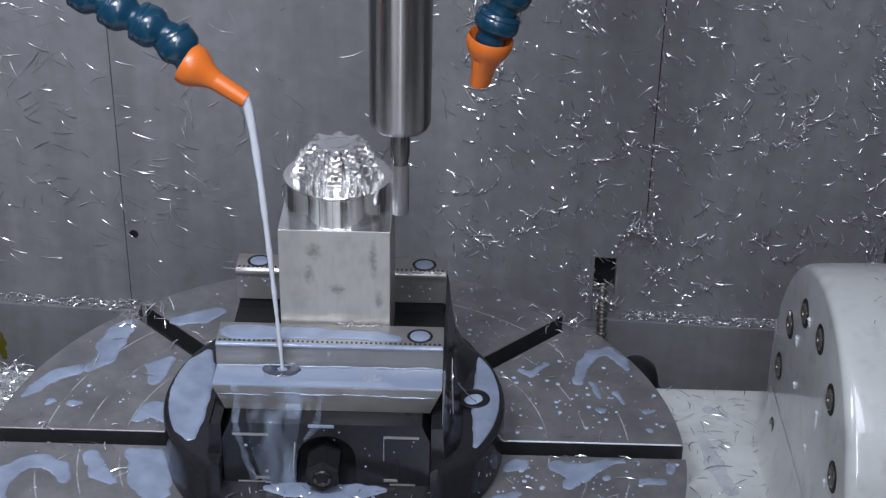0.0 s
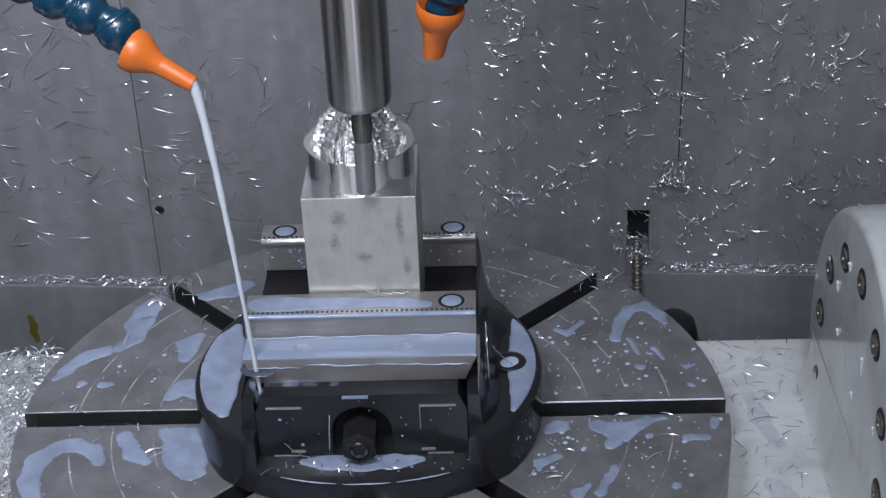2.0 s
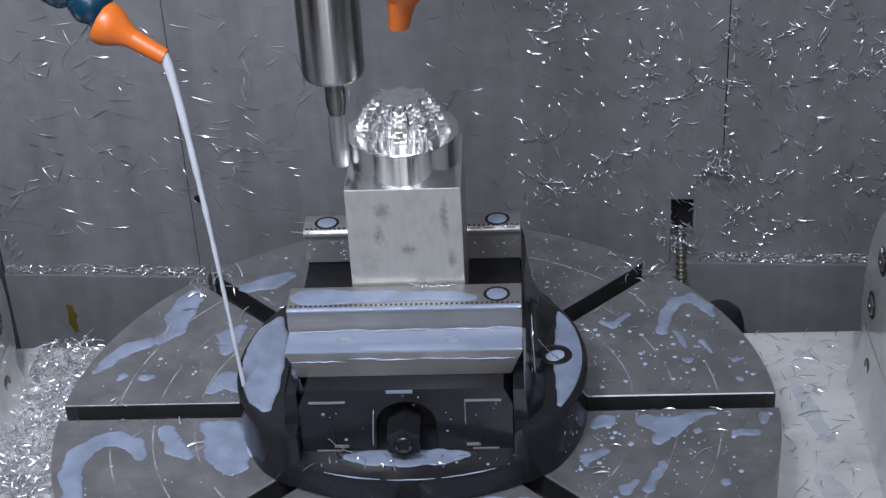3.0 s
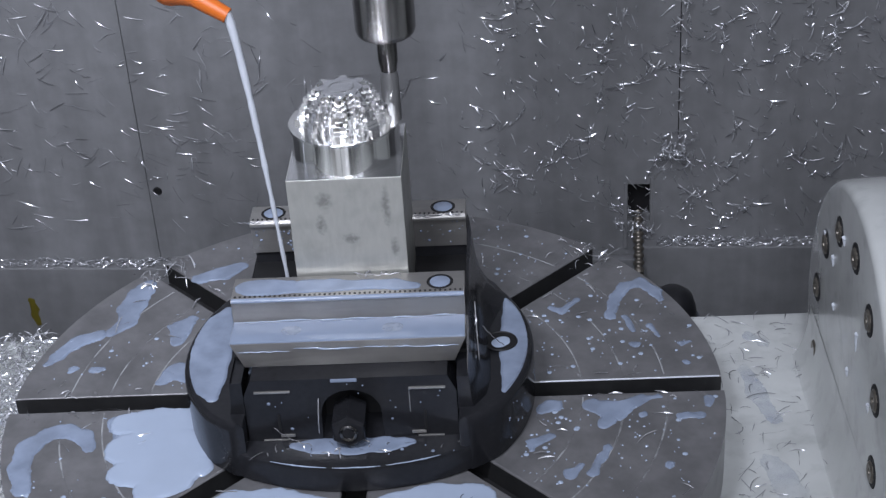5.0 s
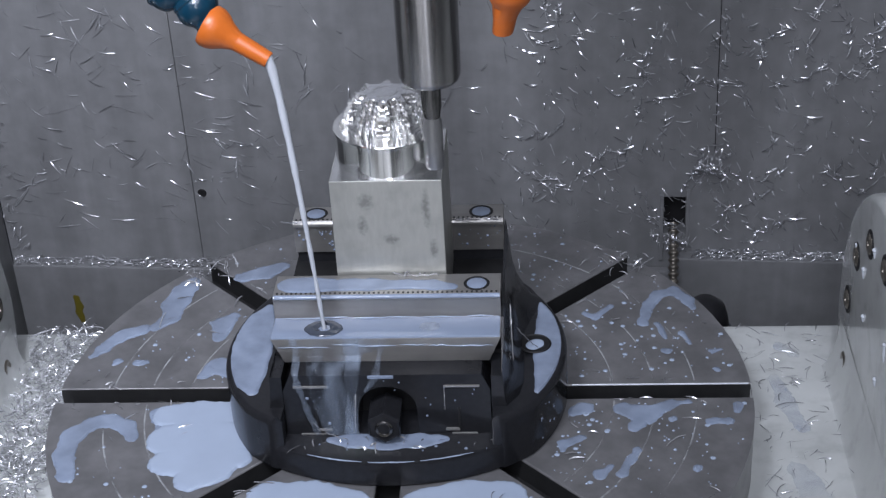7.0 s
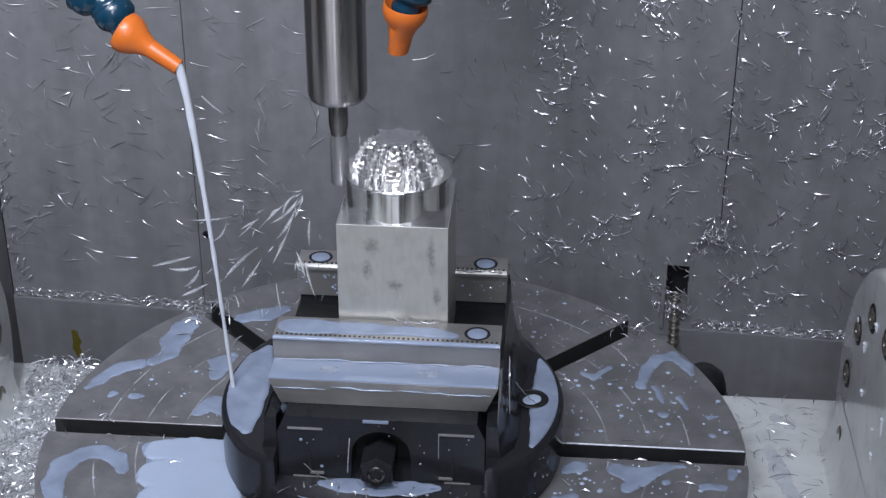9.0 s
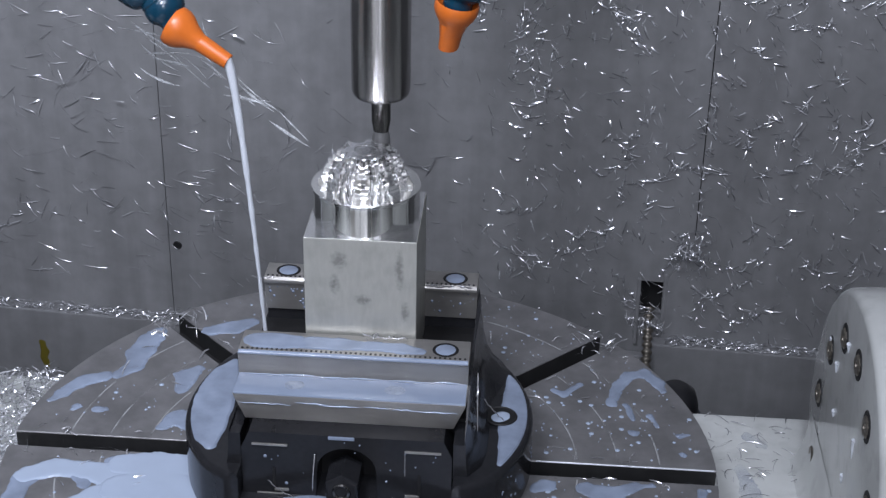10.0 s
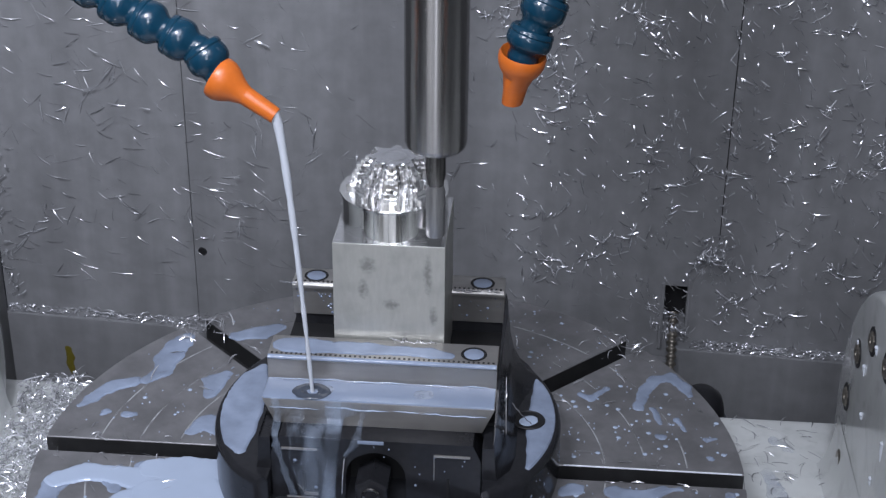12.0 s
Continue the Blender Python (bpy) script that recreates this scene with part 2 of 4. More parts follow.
def tube(bm, path, radii, n=12, flat=1.0):
    """A round tube along points, its radius given point by point."""
    path = [Vector(p) for p in path]
    rings = []
    for i, p in enumerate(path):
        way = (path[min(i + 1, len(path) - 1)] - path[max(i - 1, 0)]).normalized()
        side = way.cross(Vector((0.3, 0.9, 0.2))).normalized()
        up = side.cross(way)
        rings.append([bm.verts.new(p + radii[i] * (math.cos(math.tau * k / n) * side + flat * math.sin(math.tau * k / n) * up)) for k in range(n)])
    for a, b in zip(rings, rings[1:]):
        for k in range(n):
            bm.faces.new((a[k], a[(k + 1) % n], b[(k + 1) % n], b[k]))
    bm.faces.new(rings[0][::-1])
    bm.faces.new(rings[-1])
    return bm


def along(a, b):
    """The pose at a whose z axis points to b."""
    way = Vector(b) - Vector(a)
    return Matrix.Translation(a) @ way.to_track_quat("Z", "Y").to_matrix().to_4x4()


def blob(bm, stroke, z, thick=0.0007, seed=0, rough=0.18, cell=0.0005):
    """A flat, round-edged puddle over strokes of (x, y, radius), with a wavy outline and a swelling rim."""
    strokes = stroke if isinstance(stroke[0], list) else [stroke]
    pts = np.array([q for st in strokes for q in st])
    big = pts[:, 2].max() * (1 + rough) + 0.002
    xs = np.arange(pts[:, 0].min() - big, pts[:, 0].max() + big, cell)
    ys = np.arange(pts[:, 1].min() - big, pts[:, 1].max() + big, cell)
    gx, gy = np.meshgrid(xs, ys, indexing="ij")
    total = np.zeros_like(gx)
    for st in strokes:
        ends = st if len(st) > 1 else st + st
        for (x0, y0, r0), (x1, y1, r1) in zip(ends, ends[1:]):
            dx, dy = x1 - x0, y1 - y0
            u = np.clip(((gx - x0) * dx + (gy - y0) * dy) / max(dx * dx + dy * dy, 1e-12), 0, 1)
            d = np.hypot(gx - x0 - u * dx, gy - y0 - u * dy) - (r0 + u * (r1 - r0))
            total += np.exp(-d / 0.0010)
    dist = -0.0010 * np.log(total + 1e-30)
    wave = np.array([[noise.noise(Vector((x * 210, y * 210, seed * 3.7))) + 0.5 * noise.noise(Vector((x * 520, y * 520, seed * 1.3))) for y in ys] for x in xs])
    dist = dist + wave * rough * 0.006
    gr = np.gradient(dist, cell)
    verts, inside = {}, dist < 0
    cells = inside[:-1, :-1] | inside[1:, :-1] | inside[:-1, 1:] | inside[1:, 1:]

    def vert(i, j):
        if (i, j) not in verts:
            x, y, d = xs[i], ys[j], dist[i, j]
            if d >= 0:
                g = gr[0][i, j] ** 2 + gr[1][i, j] ** 2 + 1e-6
                x, y, d = x - d * gr[0][i, j] / g, y - d * gr[1][i, j] / g, 0.0
            rim = 1 - math.exp(d / 0.0006)
            verts[i, j] = bm.verts.new((x, y, z + thick * rim))
        return verts[i, j]

    for i, j in zip(*np.nonzero(cells)):
        bm.faces.new((vert(i, j), vert(i + 1, j), vert(i + 1, j + 1), vert(i, j + 1)))
    return bm


def chips(count, seed, place, size=(0.004, 0.011), width=(0.0004, 0.0009), lift=0.0012, bent=0.55, name="metal_chips"):
    """Curled shavings in one mesh; place(rnd) gives the point, the normal and a tangent."""
    rnd = random.Random(seed)
    verts, faces = [], []
    for _ in range(count):
        p, nrm, tan = place(rnd)
        side = nrm.cross(tan).normalized()
        length, w = rnd.uniform(*size) * rnd.choice((0.6, 0.8, 1, 1, 1.3)), rnd.uniform(*width)
        bend, twist, roll, hop = rnd.gauss(0, bent), rnd.gauss(0, 1.2), rnd.gauss(0, 0.6), rnd.uniform(0.2, 1.0) * lift
        seg, start = 6, len(verts)
        q, head = p - tan * length * 0.5, -bend / 2
        for k in range(seg + 1):
            u = k / seg
            a = roll + twist * u
            wide = w * (0.45 + 0.55 * min(1.0, 4 * u + 0.2, 4 * (1 - u) + 0.2))
            c = q + nrm * (0.0003 + w * 0.5 + hop * math.sin(math.pi * u))
            across = (side * math.cos(head) - tan * math.sin(head)) * math.cos(a) + nrm * math.sin(a)
            verts += [tuple(c - across * wide * 0.5), tuple(c + across * wide * 0.5)]
            q = q + (tan * math.cos(head) + side * math.sin(head)) * length / seg
            head += bend / seg
        for k in range(seg):
            i = start + 2 * k
            faces.append((i, i + 1, i + 3, i + 2))
    me = bpy.data.meshes.new(name)
    me.from_pydata(verts, [], faces)
    me.materials.append(CHIP)
    for f in me.polygons:
        f.use_smooth = True
    return me


# ---- cabinet: back wall with its lower rail, sides, ceiling, floor, front ----
WALL = pose(0, 0.3061, 0, 0, 0, -3.94)
UL, UR, SEAM_L, SEAM_R = -0.3015, 0.3235, -0.1655, 0.1735


def wall_panel(bm, x0, x1, z0, z1):
    box(bm, x0, x1, 0.0, 0.012, z0, z1)


back = new("wall_north")
back.matrix_world = WALL
tagged(back, "brushed steel back wall spattered with metal shavings", "wall", kind="structure")
TOP = 1.15
bm = bmesh.new()
box(bm, UL, SEAM_L - 0.00025, 0, 0.012, -0.42, TOP, 0.0005)
part("panel", bm, SHEET, back)
bm = bmesh.new()
for x0, x1, z0, z1 in ((SEAM_L + 0.00025, 0.1425, -0.42, TOP), (0.1425, 0.1565, -0.066, TOP), (0.1425, 0.1565, -0.42, -0.093), (0.1565, SEAM_R + 0.02, -0.42, TOP)):
    wall_panel(bm, x0, x1, z0, z1)
part("panel", bm, SHEET, back)
bm = bmesh.new()
flip = Matrix(((1, 0, 0, 0), (0, 0, 1, 0), (0, 1, 0, 0), (0, 0, 0, 1)))
prism(bm, [(SEAM_R, TOP), (SEAM_R, -0.034), (0.1690, -0.046), (0.1575, -0.064), (0.1575, -0.42), (UR, -0.42), (UR, TOP)], -0.0018, -0.0002, flip)
part("panel", bm, SHEET, back)
part("seam", box(bmesh.new(), SEAM_R - 0.0007, SEAM_R - 0.0001, -0.0006, 0.0, -0.034, TOP), DARK, back, "dark seam beside the overlapping sheet")
bm = bmesh.new()
box(bm, UL, UR, 0.0125, 0.016, -0.42, TOP)
part("backing", bm, DARK, back)
# small drain hole near the seam
bm = bmesh.new()
lathe(bm, [(0.0, 0.0003), (0.0020, 0.0003), (0.0026, 0.0008), (0.0031, 0.0)], 16, pose(-0.1600, 0, -0.0690, 90))
part("drain_hole", bm, DARK, back, "small dark screw hole")
# folded seam of the overlapping sheet, with its notch
bm = bmesh.new()
box(bm, 0.1565, 0.1590, -0.0022, 0.0, -0.112, -0.060, 0.0006)
box(bm, 0.1400, 0.1425, -0.0022, 0.0, -0.112, -0.064, 0.0006)
part("slot_lip", bm, SHEET, back)

RAIL_Z = -0.1055
for x0, x1 in ((UL + 0.004, -0.158), (0.148, UR)):
    rail = new("guard_rail", mesh_of("guard_rail", box(bmesh.new(), x0, x1, -0.011, -0.0005, -0.42, RAIL_Z + (0.0 if x0 > 0 else -0.016), 0.0012), SHEET))
    rail.matrix_world = WALL
    tagged(rail, "dark steel lower guard plate along the back wall", "guard plate", kind="structure")
bm = box(bmesh.new(), -0.1575, 0.1475, -0.006, -0.0005, -0.42, -0.118, 0.001)
rail = solo("guard_rail", bm, SHEET, "dark steel lower guard plate behind the table", "guard plate", kind="structure", m=WALL)
bm = blob(bmesh.new(), [(0.0, 0.0185, 0.0024), (0.0012, 0.0120, 0.0021), (0.0004, 0.0065, 0.0024), (0.0014, 0.0, 0.0021)], 0.0, 0.0003, 6, 0.14)
for v in bm.verts:
    v.co = Vector((v.co.x, -v.co.z, v.co.y))
solo("paint_mark", bm, YELLOW, "yellow inspection paint mark on the guard plate", "paint mark", m=WALL @ pose(-0.2565, -0.0111, -0.1655))

# side walls: bare steel at the back, added dark stretch for reflections, painted sheet in front
SIDES = (
    ("wall_west", -0.3135, -0.3015, ((-0.11, 0.327, SHEET, "grey steel side wall of the machine cabinet"), (-0.58, -0.11, DARK_BAND, "unseen dark stretch of the cabinet side, there for dark reflections"), (-1.35, -0.58, PANEL, "painted front part of the cabinet side"))),
    ("wall_east", 0.3235, 0.3355, ((-0.44, 0.284, SHEET, "grey steel side wall of the machine cabinet"), (-0.95, -0.44, DARK_BAND, "unseen dark stretch of the cabinet side, there for dark reflections"), (-1.35, -0.95, PANEL, "painted front part of the cabinet side"))),
)
for name, x0, x1, lengths in SIDES:
    for y0, y1, mat, label in lengths:
        solo(name, box(bmesh.new(), x0, x1, y0, y1, -0.42, TOP), mat, label, "wall", kind="structure")
# unseen front panels; the gap and backdrop reflect as a dark band
for x0, x1 in ((0.02, 0.3355), (-0.3135, -0.11)):
    solo("wall_south", box(bmesh.new(), x0, x1, -1.362, -1.35, -0.42, TOP), PANEL, "unseen painted front panel of the cabinet, gapped for reflections", "wall", kind="structure")
solo("wall_outer", box(bmesh.new(), -0.70, 0.70, -1.85, -1.84, -0.42, TOP), DARK, "unseen dark backdrop beyond the front gap", "wall", kind="structure")
bm = box(bmesh.new(), -0.70, 0.70, -1.86, 0.36, TOP, TOP + 0.012)
solo("ceiling", bm, PANEL, "painted cabinet roof", "ceiling", kind="structure")
bm = box(bmesh.new(), -0.70, 0.70, -1.86, 0.36, -0.432, -0.42)
solo("floor", bm, SLOT, "oily steel machine bed", "floor", kind="structure")


# unseen white strips in front, added as bright bars for the metal's reflections
for x0, x1, mat in ((-0.072, 0.10, REFLECTOR), (-0.20, -0.085, REFLECTOR)):
    solo("floor_reflector", box(bmesh.new(), x0, x1, -1.34, -0.30, -0.215, -0.20), mat, "unseen white strip in front, reflected in the bright metal", "floor", kind="structure")


def trails(rnd, count, x0, x1, z0, z1):
    """Runs of spots drifting down the wall, as the coolant carried the shavings."""
    spots = []
    for _ in range(count):
        x, z, way = rnd.uniform(x0, x1), rnd.uniform(z0, z1), rnd.gauss(-1.35, 0.6)
        for _ in range(rnd.randint(3, 15)):
            spots.append((x + rnd.gauss(0, 0.0014), z + rnd.gauss(0, 0.0014), way + rnd.gauss(0, 0.5)))
            way += rnd.gauss(0, 0.3)
            x, z = x + 0.0034 * math.cos(way), z + 0.0034 * math.sin(way)
    return spots


crnd = random.Random(5)
SPOTS = trails(crnd, 150, 0.04, 0.32, -0.09, 0.26)
LEFT_SPOTS = trails(crnd, 26, -0.295, -0.02, -0.07, 0.26)


def on_wall(rnd):
    """A spot on the right of the wall, where the shavings stick thickly and in trails."""
    while True:
        if rnd.random() < 0.66:
            x, z, a = rnd.choice(SPOTS)
            if rnd.random() < 0.22:
                a += 1.5
        else:
            x, z, a = rnd.uniform(0.0, UR), rnd.uniform(-0.11, 0.26), rnd.gauss(-0.85, 0.65)
            if rnd.random() > (0.25 if x < 0.04 else 1.0):
                continue
        if -0.02 < x < UR - 0.003 and -0.10 < z < 0.26:
            break
    return Vector((x, -0.0019 if x > SEAM_R else 0.0, z)), Vector((0, -1, 0)), Vector((math.cos(a), 0, math.sin(a)))


def on_wall_left(rnd):
    """A spot on the left of the wall: long single slivers."""
    if rnd.random() < 0.4:
        x, z, a = rnd.choice(LEFT_SPOTS)
    else:
        x, z, a = rnd.uniform(UL + 0.004, 0.03), rnd.uniform(-0.10, 0.26), rnd.gauss(-0.25, 0.55)
        if x > -0.09 and rnd.random() < 0.6:
            x = rnd.uniform(UL + 0.004, -0.09)
    return Vector((max(x, UL + 0.005), 0, max(z, -0.105))), Vector((0, -1, 0)), Vector((math.cos(a), 0, math.sin(a)))


for count, seed, spot, size, wide in ((4600, 11, on_wall, (0.0035, 0.0095), (0.00032, 0.00085)), (900, 15, on_wall_left, (0.0060, 0.0160), (0.00022, 0.00060))):
    ob = new("wall_chips", chips(count, seed, spot, size, wide, 0.0013, 0.20))
    ob.matrix_world = WALL
    tagged(ob, "bright curled aluminium shavings stuck to the steel wall", "metal shavings", kind="stuff")


def on_rail(rnd):
    left = rnd.random() < 0.42
    x = rnd.uniform(UL + 0.005, -0.160) if left else rnd.uniform(0.163, 0.300)
    z = (RAIL_Z - 0.016 if left else RAIL_Z) + rnd.uniform(0, 0.002)
    a = rnd.gauss(0, 0.5)
    return Vector((x, rnd.uniform(-0.011, -0.002), z)), Vector((0, -0.35, 0.94)).normalized(), Vector((math.cos(a), -math.sin(a) * 0.94, -math.sin(a) * 0.35))


ob = new("rail_chips", chips(900, 12, on_rail, (0.002, 0.0065), (0.0003, 0.0008), 0.002))
ob.matrix_world = WALL
tagged(ob, "heaped bright shavings along the guard plate ledge", "metal shavings", kind="stuff")


def on_corner(rnd):
    x, z = (0.3215 - abs(rnd.gauss(0, 0.006)), rnd.uniform(-0.10, 0.25)) if rnd.random() < 0.6 else (UL + 0.002 + abs(rnd.gauss(0, 0.005)), rnd.uniform(-0.13, 0.2))
    a = rnd.gauss(1.4, 0.6)
    return Vector((x, -0.002, z)), Vector((0, -1, 0)), Vector((math.cos(a), 0, math.sin(a)))


ob = new("corner_chips", chips(330, 13, on_corner, (0.003, 0.008), (0.0004, 0.0010), 0.002))
ob.matrix_world = WALL
tagged(ob, "bright shavings caught in the upright wall corners", "metal shavings", kind="stuff")


def on_side(rnd):
    """A spot on the side wall next to the corner, where wet shavings hang in upright runs."""
    east = rnd.random() < 0.75
    run = rnd.randint(0, 11)
    y = 0.268 - 0.021 * run + rnd.gauss(0, 0.004)
    a = rnd.gauss(1.5, 0.3)
    return Vector((0.3235 if east else -0.3015, y, rnd.uniform(-0.11, 0.26))), Vector((-1 if east else 1, 0, 0)), Vector((0, math.cos(a), math.sin(a)))


tagged(new("side_chips", chips(900, 16, on_side, (0.004, 0.011), (0.0006, 0.0014), 0.001, 0.2)), "wet shavings hanging in runs on the side walls", "metal shavings", kind="stuff")


def on_clump(rnd):
    pick = rnd.random()
    if pick < 0.25:
        x, z = rnd.gauss(SEAM_R, 0.0022), rnd.uniform(-0.03, 0.15)
    elif pick < 0.7:
        x, z = rnd.gauss(0.1685, 0.0065), rnd.gauss(-0.042, 0.006)
    else:
        x, z = rnd.gauss(0.150, 0.005), rnd.gauss(-0.096, 0.0028)
    a = rnd.uniform(0, 6.3)
    return Vector((x, -0.0035, z)), Vector((0, -1, 0)), Vector((math.cos(a), 0, math.sin(a)))


ob = new("clump_chips", chips(210, 14, on_clump, (0.003, 0.007), (0.0004, 0.0010), 0.004))
ob.matrix_world = WALL
tagged(ob, "tangled clump of shavings over the hose slot", "metal shavings", kind="stuff")

# ribbed conduit that hangs out of the slot
bm = bmesh.new()
path, radii = [], []
for i in range(73):
    u = i / 72
    path.append((0.1490 + 0.0006 * math.sin(u * 3), 0.004 - 0.026 * min(1, u * 2.2), -0.088 - 0.062 * u))
    radii.append(0.0028 + 0.0006 * (1 if i % 4 < 2 else -1))
tube(bm, path, radii, 14)
solo("ribbed_conduit", bm, BRASS, "thin ribbed metal conduit hanging from the wall slot", "conduit", m=WALL, smooth=50)


# ---- trunnion cradle, white casting with a bolted drum on each side ----
cradle = thing("trunnion_cradle", "white painted cast trunnion cradle carrying the rotary table", "machine cradle")
BED = -0.030
bm = bmesh.new()
box(bm, -0.245, 0.245, -0.26, 0.0975, -0.16, BED, 0.004, 3)
part("bed", bm, CASTING, cradle, "flat white bed wet with coolant")
DRUM = (-0.012, 0.012)
for s in (1, -1):
    bm = bmesh.new()
    turn = Matrix.Translation((s * 0.2095 if s > 0 else -0.2005, DRUM[0], DRUM[1])) @ Matrix.Rotation(radians(90 * s), 4, "Y")
    lathe(bm, [(0, 0), (0.0800, 0), (0.0812, 0.0003), (0.0824, 0.0012), (0.0832, 0.0026), (0.0836, 0.0045), (0.0840, 0.0100), (0.0845, 0.0300), (0.0847, 0.0800), (0, 0.0800)], 128, turn)
    drum = part("drum", bm, CASTING, cradle, "smooth white drum with bolted face", smooth=40)
    # foot that blends the drum into the bed
    bm = bmesh.new()
    prof = [(0.0, 0.0), (0.0, 0.030)] + [(-0.009 * (1 - math.cos(a)), 0.030 - 0.030 * math.sin(a)) for a in [math.pi / 2 * k / 8 for k in range(1, 9)]]
    low = [(x * s, z) for x, z in prof]
    vs0 = [bm.verts.new(((0.2094 if s > 0 else -0.2004) + x, -0.26, BED - 0.001 + z)) for x, z in low]
    vs1 = [bm.verts.new(((0.2094 if s > 0 else -0.2004) + x, 0.060, BED - 0.001 + z)) for x, z in low]
    bm.faces.new(vs0)
    bm.faces.new(vs1[::-1])
    for i in range(len(low)):
        j = (i + 1) % len(low)
        bm.faces.new((vs0[i], vs0[j], vs1[j], vs1[i]))
    part("drum_foot", bm, CASTING, cradle, smooth=40)
    # counterbored bolts
    ring = bmesh.new()
    lathe(ring, [(0.0040, -0.0010), (0.0048, -0.0004), (0.0066, -0.0004), (0.0069, 0.0002)], 20)
    ring_me = mesh_of("counterbore", ring, DARK)
    head = bmesh.new()
    lathe(head, [(0, -0.0004), (0.0014, -0.0004), (0.0016, -0.0012), (0.0038, -0.0014), (0.0048, -0.0006), (0.0048, 0.001)], 12)
    head_me = mesh_of("bolt", head, BRASS)
    for k in range(12):
        a = radians(7 - 3 + k * 30)
        spot = Matrix.Translation((s * 0.2095 if s > 0 else -0.2005, DRUM[0] + 0.0612 * math.cos(a), DRUM[1] + 0.0612 * math.sin(a))) @ Matrix.Rotation(radians(90 * s), 4, "Y")
        share("counterbore", ring_me, drum, spot)
        share("bolt", head_me, drum, spot)

    # wet drips on the drum face
    drnd = random.Random(40 + s)
    for y, z, long in ((-0.030, 0.045, 0.009), (0.022, 0.050, 0.005), (-0.045, 0.060, 0.004), (0.005, 0.070, 0.004), (-0.020, 0.020, 0.004), (0.040, 0.052, 0.007), (-0.058, 0.030, 0.004), (0.014, 0.030, 0.003)):
        x = (0.2095 if s > 0 else -0.2005) - s * 0.0001
        line = [(x, y + 0.0002 * math.sin(q), z - long * q / 6) for q in range(7)]
        part("drip", tube(bmesh.new(), line, [0.0012 * drnd.uniform(0.8, 1.1) * (1 - 0.80 * q / 6) + 0.0001 for q in range(7)], 8, 1.0), JET, drum, "wet drip of coolant", smooth=60)


def on_left_bed(rnd):
    x, y = -0.164 - abs(rnd.gauss(0, 0.03)), rnd.uniform(-0.16, 0.094)
    if x < -0.199:
        x = -0.198 + rnd.uniform(0, 0.025)
    while math.hypot(x, y) < 0.163:
        x -= 0.004
    a = rnd.uniform(0, 6.3)
    up = Vector((rnd.gauss(0, 0.3), rnd.gauss(0, 0.3), 1)).normalized()
    tan = up.cross(Vector((math.cos(a), math.sin(a), 0))).normalized()
    return Vector((x, y, BED + rnd.uniform(0, 0.007))), up, tan


tagged(new("chip_heap", chips(2200, 21, on_left_bed, (0.004, 0.010), (0.0004, 0.0009), 0.002)), "loose heap of bright aluminium shavings on the white bed", "metal shavings", kind="stuff")


def on_right_bed(rnd):
    while True:
        x, y = rnd.uniform(0.155, 0.205), rnd.uniform(-0.12, 0.095)
        if math.hypot(x, y) > 0.165:
            break
    a = rnd.uniform(0, 6.3)
    return Vector((x, y, BED)), Vector((0, 0, 1)), Vector((math.cos(a), math.sin(a), 0))


tagged(new("bed_chips", chips(210, 22, on_right_bed, (0.005, 0.0115), (0.0002, 0.0006), 0.0008, 0.8)), "scattered wet shavings on the white bed", "metal shavings", kind="stuff")


def on_drum(rnd):
    a, x = rnd.uniform(-0.6, 1.9), rnd.uniform(0.225, 0.285)
    nrm = Vector((0, -math.cos(a), math.sin(a)))
    b = rnd.uniform(0, 6.3)
    return Vector((x, DRUM[0], DRUM[1])) + nrm * 0.0847, nrm, (Vector((math.cos(b), 0, 0)) + nrm.cross(Vector((1, 0, 0))) * math.sin(b)).normalized()


tagged(new("drum_chips", chips(80, 25, on_drum, (0.003, 0.009), (0.0003, 0.0006), 0.0006)), "fine shavings clinging to the white drum", "metal shavings", kind="stuff")

# black rubber cap behind the table
cap = thing("rubber_cap", "black domed rubber cap with a grey collar behind the table", "cap", m=pose(0.152, 0.128, -0.060))
bm = bmesh.new()
lathe(bm, [(0.0, 0.026), (0.006, 0.0252), (0.0105, 0.0215), (0.0125, 0.015), (0.0130, 0.010), (0.0130, 0.0)], 32)
part("dome", bm, RUBBER, cap, smooth=60)
bm = bmesh.new()
lathe(bm, [(0.0132, 0.009), (0.0145, 0.008), (0.0148, -0.09), (0.0, -0.09)], 32)
part("collar", bm, COLLAR, cap, "grey-blue wet collar", smooth=40)

# ---- rotary table ----
table = thing("rotary_table", "round ground steel rotary table with eight radial slots", "machine table")
bm = bmesh.new()
lathe(bm, [(0, -0.0110), (0.1585, -0.0110), (0.1590, -0.0115), (0.1590, -0.040), (0, -0.040)], 128)
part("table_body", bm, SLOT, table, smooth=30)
HALF, RIM = 0.0052, 0.1602
bm = bmesh.new()
a0 = math.asin(HALF / RIM)
outline = [(HALF / math.tan(radians(22.5)) + 0.002, HALF)]
steps = 26
for k in range(steps + 1):
    a = a0 + (radians(45) - 2 * a0) * k / steps
    outline.append((RIM * math.cos(a), RIM * math.sin(a)))
c, s = math.cos(radians(45)), math.sin(radians(45))
x, y = outline[0]
outline.append((c * x + s * y, s * x - c * y))
prism(bm, outline, -0.030, 0.0, None, 0.0007)
sector = mesh_of("sector", bm, TABLE)
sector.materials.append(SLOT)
# faces inside the slots take the darker slot steel
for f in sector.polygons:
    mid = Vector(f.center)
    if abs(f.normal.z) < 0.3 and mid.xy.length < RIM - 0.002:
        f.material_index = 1
